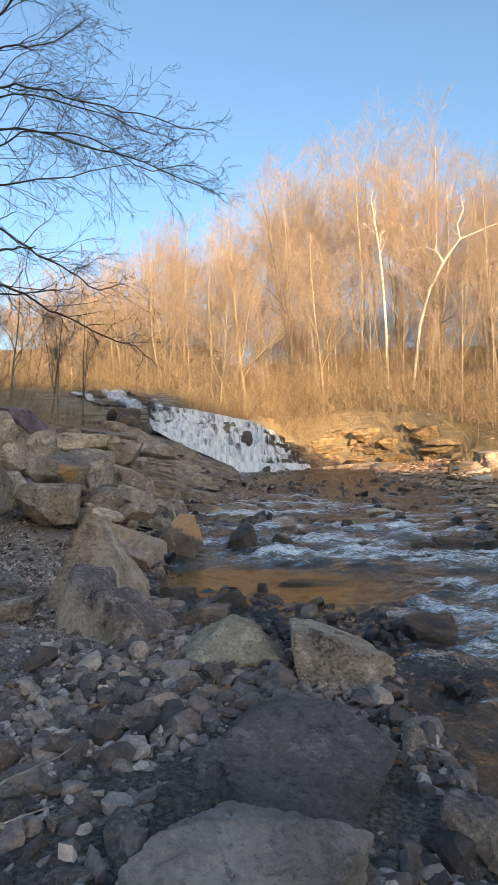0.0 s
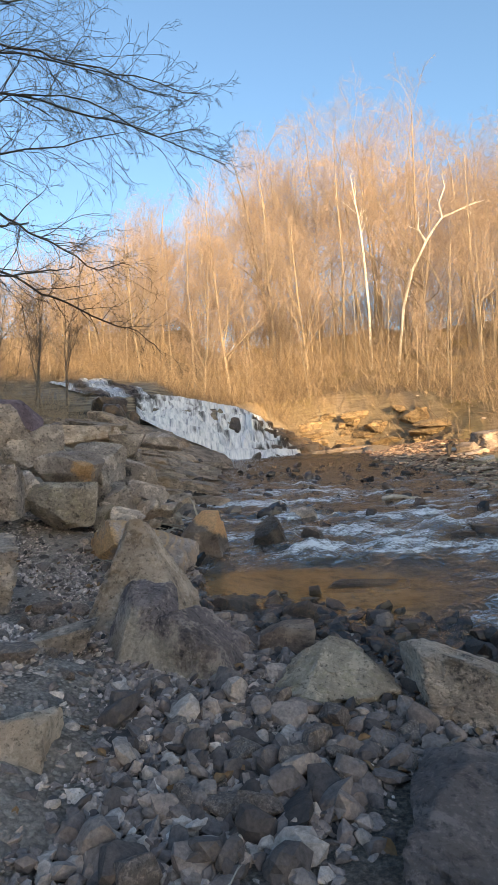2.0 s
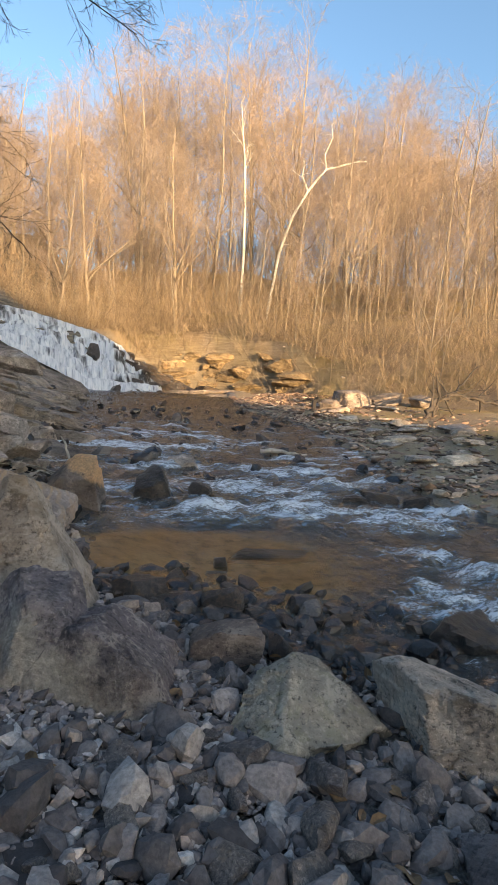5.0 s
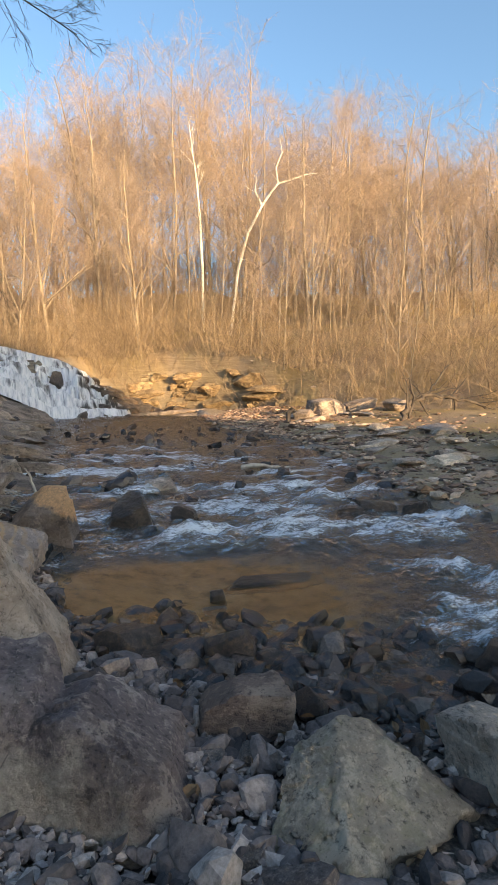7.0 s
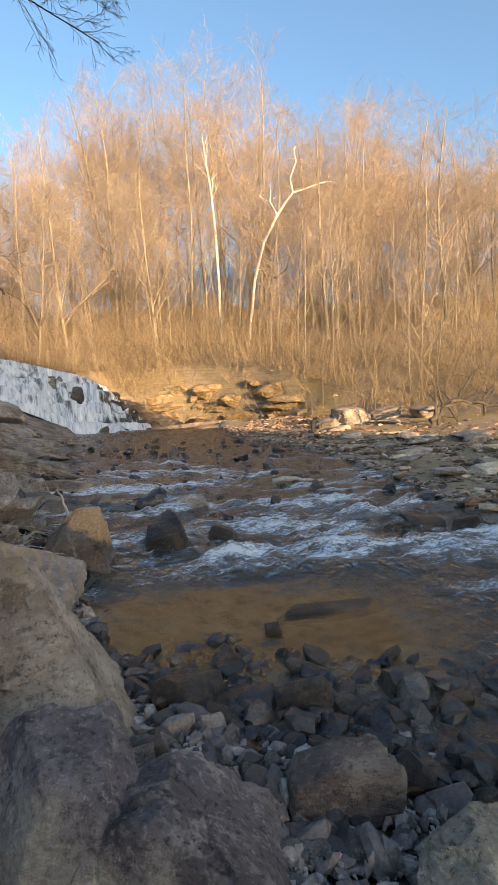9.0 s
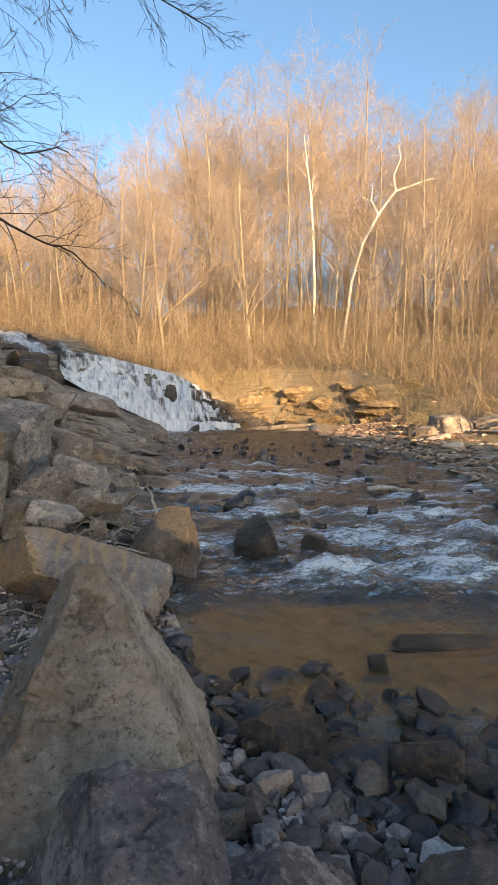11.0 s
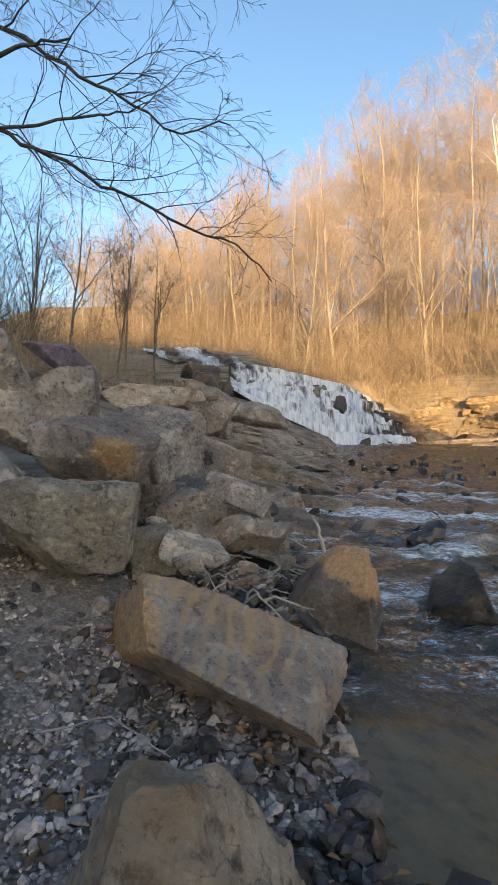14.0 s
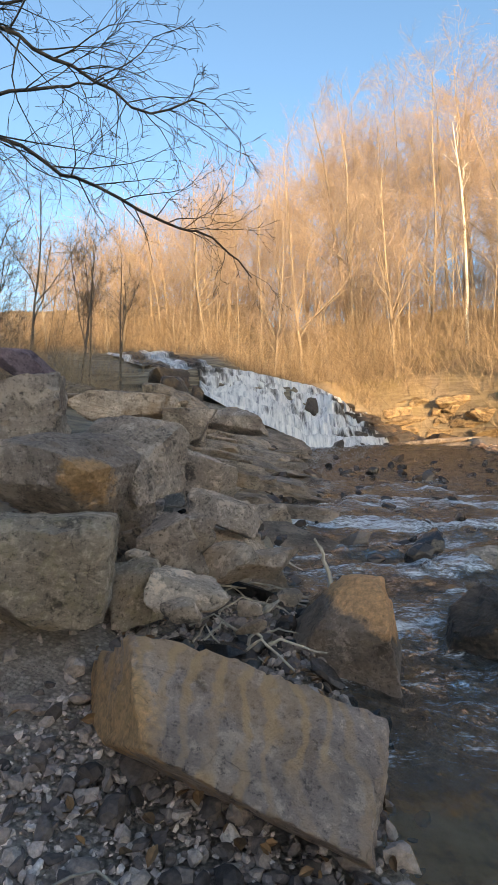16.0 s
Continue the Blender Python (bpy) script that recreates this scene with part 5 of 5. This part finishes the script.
def near_tree():
    """The bare tree whose branches hang over the path; the trunk stands up the bank."""
    rng = np.random.RandomState(9)
    root = new("tree")
    root.empty_display_size = 0.3
    vs, fs = Verts(), []
    stem = np.array([(-8.3, 12.8, ground_at(-8.3, 12.8) - 0.3), (-7.8, 12.7, 4.5), (-7.1, 12.4, 7.0), (-6.5, 12.2, 9.2), (-5.95, 12.0, 11.3), (-5.6, 11.9, 13.5), (-5.3, 11.9, 16.0)])
    tube(stem, [0.19, 0.16, 0.14, 0.12, 0.10, 0.08, 0.05], 9, vs, fs)
    part("trunk", mesh_data("trunk", np.vstack(vs), np.vstack(fs), BARK_DARK), root)
    lines = [
        (0.05, [(-7.5, 12.6, 6.3), (-6.5, 13.0, 6.2), (-5.96, 13.0, 5.91), (-5.04, 13.0, 5.5), (-4.23, 13.0, 4.96), (-3.24, 13.1, 4.52), (-2.75, 13.2, 4.43), (-2.2, 13.3, 3.8)], 9),
        (0.04, [(-7.7, 12.6, 5.2), (-6.2, 11.6, 4.95), (-5.24, 11.0, 5.01), (-4.5, 10.9, 4.96), (-3.77, 10.9, 5.0), (-3.42, 10.9, 5.08)], 4),
        (0.045, [(-7.2, 12.5, 7.6), (-5.85, 12.0, 7.02), (-4.85, 12.0, 6.41), (-4.1, 12.0, 5.91), (-3.31, 12.0, 5.39), (-2.6, 12.0, 5.42)], 12),
        (0.06, [(-7.5, 12.6, 5.9), (-6.2, 11.6, 5.7), (-5.22, 11.0, 5.81), (-4.75, 11.0, 5.94), (-4.25, 11.0, 5.95)], 2),
        (0.04, [(-6.3, 12.1, 9.6), (-5.39, 12.0, 10.07), (-4.63, 12.0, 9.97), (-3.5, 12.0, 9.61), (-2.5, 12.0, 9.32), (-0.9, 12.0, 8.87)], 16),
        (0.04, [(-6.6, 12.2, 8.7), (-5.4, 12.0, 9.1), (-4.77, 12.0, 9.01), (-3.14, 12.0, 8.5), (-2.02, 12.0, 8.08), (-0.54, 12.0, 7.39)], 16),
        (0.035, [(-6.8, 12.3, 7.7), (-5.42, 12.0, 7.82), (-4.16, 12.0, 7.9), (-2.52, 12.0, 8.16)], 10),
        (0.035, [(-6.1, 12.1, 10.4), (-5.38, 12.0, 10.91), (-4.37, 12.0, 10.94), (-3.34, 12.0, 11.55)], 10),
        (0.035, [(-5.9, 12.0, 11.3), (-4.9, 12.0, 12.2), (-3.6, 12.0, 12.7), (-2.2, 12.0, 12.6)], 12),
        (0.03, [(-7.0, 12.4, 7.2), (-5.9, 11.6, 8.0), (-4.6, 11.0, 8.3), (-3.3, 10.6, 8.0), (-1.8, 10.2, 7.0), (-0.9, 9.9, 6.9)], 14),
        (0.03, [(-6.4, 12.1, 9.4), (-4.8, 11.0, 9.2), (-3.0, 10.2, 8.3), (-1.5, 9.6, 7.3)], 12),
    ]
    for r, line, n in lines:
        p = np.array(line, float)
        u = np.linspace(0, len(p) - 1, len(p) * 3)
        q = np.stack([np.interp(u, np.arange(len(p)), p[:, k]) for k in range(3)], -1)
        q[1:-1] += rng.normal(size=q[1:-1].shape) * 0.03
        rr = np.linspace(r * 0.8, r * 0.2, len(q))
        bv, bf = Verts(), []
        tube(q, rr, 6, bv, bf)
        grow(rng, q, rr, int(n * 1.5), 0.15, 2.1, 7, 0.7, -0.03, 2, bv, bf, 0.0055, (6, 4))
        grow(rng, q, rr, n, 0.5, 0.9, 5, 0.8, -0.05, 1, bv, bf, 0.005, (4,))
        part("branch", mesh_data("branch", np.vstack(bv), np.vstack(bf), BARK_DARK), root)
    return tagged(root, "bare dark-barked tree leaning out over the bank", "tree")


near_tree()
# thin trees at the top of the near bank
for x, y, h, seed, lean in [(-11.2, 25, 9.5, 710, 0.22), (-10.0, 27, 8.0, 711, 0.12), (-12.5, 24, 9, 712, 0.2), (-9.3, 30, 7.5, 713, 0.05), (-11, 31, 8, 714, 0.1), (-13.5, 22, 10, 715, 0.1), (-14, 27, 8, 716, 0.15)]:
    t = forest_tree("tree", seed, h, 0.06, BARK_MID, BARK_MID, "thin leaning bare tree on the near bank", 0.30, 3, 0.3, (8, 6, 4), lean, "trees on the near bank", 0.007)
    t.matrix_basis = pose(x, y, ground_at(x, y), 0, 0, seed * 0.1)

# ---- marked trees of the wood ----
def birch(x, y, top):
    rng = np.random.RandomState(41)
    z = ground_at(x, y)
    root = new("tree")
    root.empty_display_size = 0.3
    H = top - z
    vs, fs, cv, cf = Verts(), [], Verts(), []
    pts = np.array([(0, 0, -0.3), (0.05, 0, H * 0.3), (-0.1, 0, H * 0.55), (-0.3, 0, H * 0.72), (-0.6, 0.1, H * 0.86), (-0.9, 0.1, H)])
    tube(pts, [0.15, 0.13, 0.11, 0.09, 0.06, 0.025], 8, vs, fs)
    grow(rng, pts, np.array([0.1, 0.1, 0.09, 0.07, 0.05, 0.03]), 9, 0.55, 2.4, 4, 0.7, 0.05, 1, cv, cf, 0.016, (3,))
    part("trunk", mesh_data("trunk", np.vstack(vs), np.vstack(fs), BARK_WHITE), root)
    part("crown", mesh_data("crown", np.vstack(cv), np.vstack(cf), BARK_WHITE), root)
    root.matrix_basis = pose(x, y, z)
    tagged(root, "tall white-barked bare tree among tan ones", "tree", "trees of the far wood")


def forked(x, y):
    """The pale tree whose stem leans and parts into two crooked limbs."""
    rng = np.random.RandomState(43)
    z = ground_at(x - 3.0, y)
    root = new("tree")
    root.empty_display_size = 0.3
    h = 18.0 - z
    vs, fs, cv, cf = Verts(), [], Verts(), []
    lines = [([(-3.0, 0, -0.3), (-2.2, 0, h * 0.5), (-1.3, 0, h * 0.78), (0, 0, h)], [0.13, 0.12, 0.11, 0.10]),
             ([(0, 0, h), (0.7, 0, h + 1.0), (1.5, 0, h + 2.0), (1.3, 0, h + 3.2), (1.9, 0, h + 4.6), (1.7, 0, h + 5.6)], [0.11, 0.09, 0.075, 0.06, 0.045, 0.025]),
             ([(1.5, 0, h + 2.0), (2.6, 0, h + 2.4), (4.0, 0, h + 3.0), (5.2, 0, h + 3.3)], [0.09, 0.07, 0.05, 0.02]),
             ([(0, 0, h), (-0.6, 0, h + 1.1), (-0.5, 0, h + 2.0)], [0.11, 0.08, 0.03])]
    for p, r in lines:
        tube(np.array(p), r, 7, vs, fs)
        grow(rng, np.array(p, float), np.array(r) * 0.6, 4, 0.4, 1.3, 4, 0.8, 0.05, 1, cv, cf, 0.014, (3,))
    part("trunk", mesh_data("trunk", np.vstack(vs), np.vstack(fs), BARK_WHITE), root)
    part("crown", mesh_data("crown", np.vstack(cv), np.vstack(cf), BARK_WHITE), root)
    root.matrix_basis = pose(x, y, z)
    tagged(root, "pale leaning bare tree with a crooked fork", "tree", "trees of the far wood")


x, y = 19.3, 59.4
copy_thing(KINDS[1], pose(x, y, ground_at(x, y), 0, 0, 40)).scale = [(60 * math.tan(radians(32.3)) + 1.5 - ground_at(x, y)) / 24.0] * 3
birch(12.6, 51.4, 26.5)
forked(16.4, 46.2)


# ---- driftwood, roots and leaves ----
def stick(name, points, r, mat, label, category="stick", twigs=0, seed=1, group=""):
    rng = np.random.RandomState(seed)
    p = np.array(points, float)
    u = np.linspace(0, len(p) - 1, (len(p) - 1) * 4 + 1)
    q = np.stack([np.interp(u, np.arange(len(p)), p[:, k]) for k in range(3)], -1)
    q[1:-1] += rng.normal(size=q[1:-1].shape) * r * 0.5
    vs, fs = Verts(), []
    rr = np.linspace(r, r * 0.45, len(q)) * (1 + 0.12 * rng.normal(size=len(q)))
    tube(q, rr, 7, vs, fs)
    if twigs:
        grow(rng, q, rr, twigs, 0.2, np.linalg.norm(p[-1] - p[0]) * 0.35, 4, 0.8, 0.02, 1, vs, fs, r * 0.2, (3,))
    return tagged(new(name, mesh_data(name, np.vstack(vs), np.vstack(fs), mat)), label, category, group)


arch = [(11.6, 20.6, 0.25), (11.9, 20.8, 1.0), (12.5, 21.0, 1.55), (13.6, 21.2, 1.85), (14.8, 21.3, 1.65), (16.2, 21.4, 1.5), (17.4, 21.6, 0.9)]
stick("fallen_branch", arch, 0.11, BARK_DARK, "dark arched fallen branch on the far bank", "branch", 14, 51)
stick("fallen_branch", [(12.2, 20.9, 0.4), (12.6, 21.0, 1.7), (12.4, 21.0, 2.5)], 0.06, BARK_DARK, "dark broken branch standing on the far bank", "branch", 5, 52)
stick("fallen_branch", [(13.5, 21.3, 1.8), (14.3, 21.6, 2.5), (15.0, 21.8, 3.1)], 0.05, BARK_DARK, "dark broken branch standing on the far bank", "branch", 5, 53)
for x, y, L, turn, seed in [(10.9, 25.2, 1.9, 8, 781), (12.6, 25.0, 1.5, -14, 782), (9.6, 24.6, 1.0, 30, 783), (13.9, 23.6, 1.3, 5, 784)]:
    rock("bank_rock", (x, y, ground_at(x, y) + 0.16 * L), (L, L * 0.65, L * 0.5), (4, -6, turn), ROCK_LEDGE, "large grey-brown block at the foot of the brushy slope", seed, 4, "rock", "blocks on the far bank")
z = ground_at(8.4, 23.7)
stick("stump", [(8.35, 23.7, z - 0.1), (8.4, 23.7, z + 0.3), (8.5, 23.7, z + 0.62)], 0.15, BARK_DARK, "dark broken stump among stones on the far bank", "stump", 3, 56)
stick("log", [(2.9, 14.3, 0.14), (3.4, 14.1, 0.17), (3.9, 13.85, 0.14)], 0.06, DRIFT, "bleached log lying across stones in the creek", "log", 0, 54)
stick("stick", [(-1.36, 10.1, 0.35), (-1.45, 10.2, 0.62), (-1.52, 10.25, 0.78)], 0.022, DRIFT, "pale broken stick standing behind the orange rock", "stick", 0, 55)
rng = np.random.RandomState(66)
for i in range(30):
    y = rng.uniform(9.2, 12.2)
    x = shore_left(y) - rng.uniform(0.3, 1.1)
    L, a = rng.uniform(0.2, 0.6), rng.uniform(-0.9, 0.9)
    z = ground_at(x, y) + 0.05
    stick("driftwood", [(x, y, z), (x + L * 0.4 * math.cos(a), y + L * 0.4 * math.sin(a), z + rng.uniform(0.0, 0.14)), (x + L * math.cos(a), y + L * math.sin(a), z - 0.04)], rng.uniform(0.006, 0.02), DRIFT, "grey bleached root or driftwood on the stones", "driftwood", 2 if i % 3 == 0 else 0, 70 + i, "driftwood on the bank")
for i, pts in enumerate([[(-1.15, 2.1, 0.12), (-0.95, 2.3, 0.2), (-0.8, 2.62, 0.16)], [(-1.3, 1.9, 0.1), (-1.0, 2.0, 0.17), (-0.72, 2.2, 0.16)], [(-2.3, 3.0, 0.1), (-1.9, 3.05, 0.14), (-1.7, 2.85, 0.12)], [(-2.25, 6.9, 0.25), (-2.0, 6.95, 0.3), (-1.7, 6.75, 0.2)], [(-2.6, 7.2, 0.3), (-2.3, 7.3, 0.34), (-2.0, 7.15, 0.28)]]):
    pts = [(x, y, max(z, ground_at(x, y) + 0.03)) for x, y, z in pts]
    stick("twig", pts, 0.006, DRIFT, "thin dry twig lying on the gravel", "twig", 2, 120 + i, "twigs on the gravel")


def leaf_litter():
    """Curled dry leaves, each a folded blade with thickness."""
    rng = np.random.RandomState(71)
    n = 420
    y = rng.uniform(0.8, 9.5, n)
    x = shore_left(y) + 0.1 - np.abs(rng.normal(size=n)) * 1.2
    z = ground(x, y)
    m = turns(rng, n, 0.5)
    size = rng.uniform(0.02, 0.05, n)
    x[0], y[0], z[0], size[0] = -0.27, 6.95, -0.14, 0.1      # a large leaf caught at the pool's edge
    blade = np.array([(-1, 0, 0), (-0.4, 0.5, 0.25), (0.3, 0.55, 0.3), (1, 0, 0.1), (0.3, -0.5, 0.28), (-0.4, -0.45, 0.22), (0, 0, 0.02)])
    both = np.vstack([blade, blade - (0, 0, 0.06)])
    tri = [(6, 1, 0), (6, 2, 1), (6, 3, 2), (6, 4, 3), (6, 5, 4), (6, 0, 5)]
    f = np.array(tri + [(a + 7, c + 7, b + 7) for a, b, c in tri])
    v = np.einsum("nij,vj->nvi", m * size[:, None, None], both) + np.stack([x, y, z + 0.045], -1)[:, None]
    fs = (f[None] + (np.arange(n) * 14)[:, None, None]).reshape(-1, 3)
    tagged(new("leaves", mesh_data("leaves", v.reshape(-1, 3), fs, DRYLEAF, False)), "curled brown dry leaves among the stones", "leaves", kind="stuff")


leaf_litter()
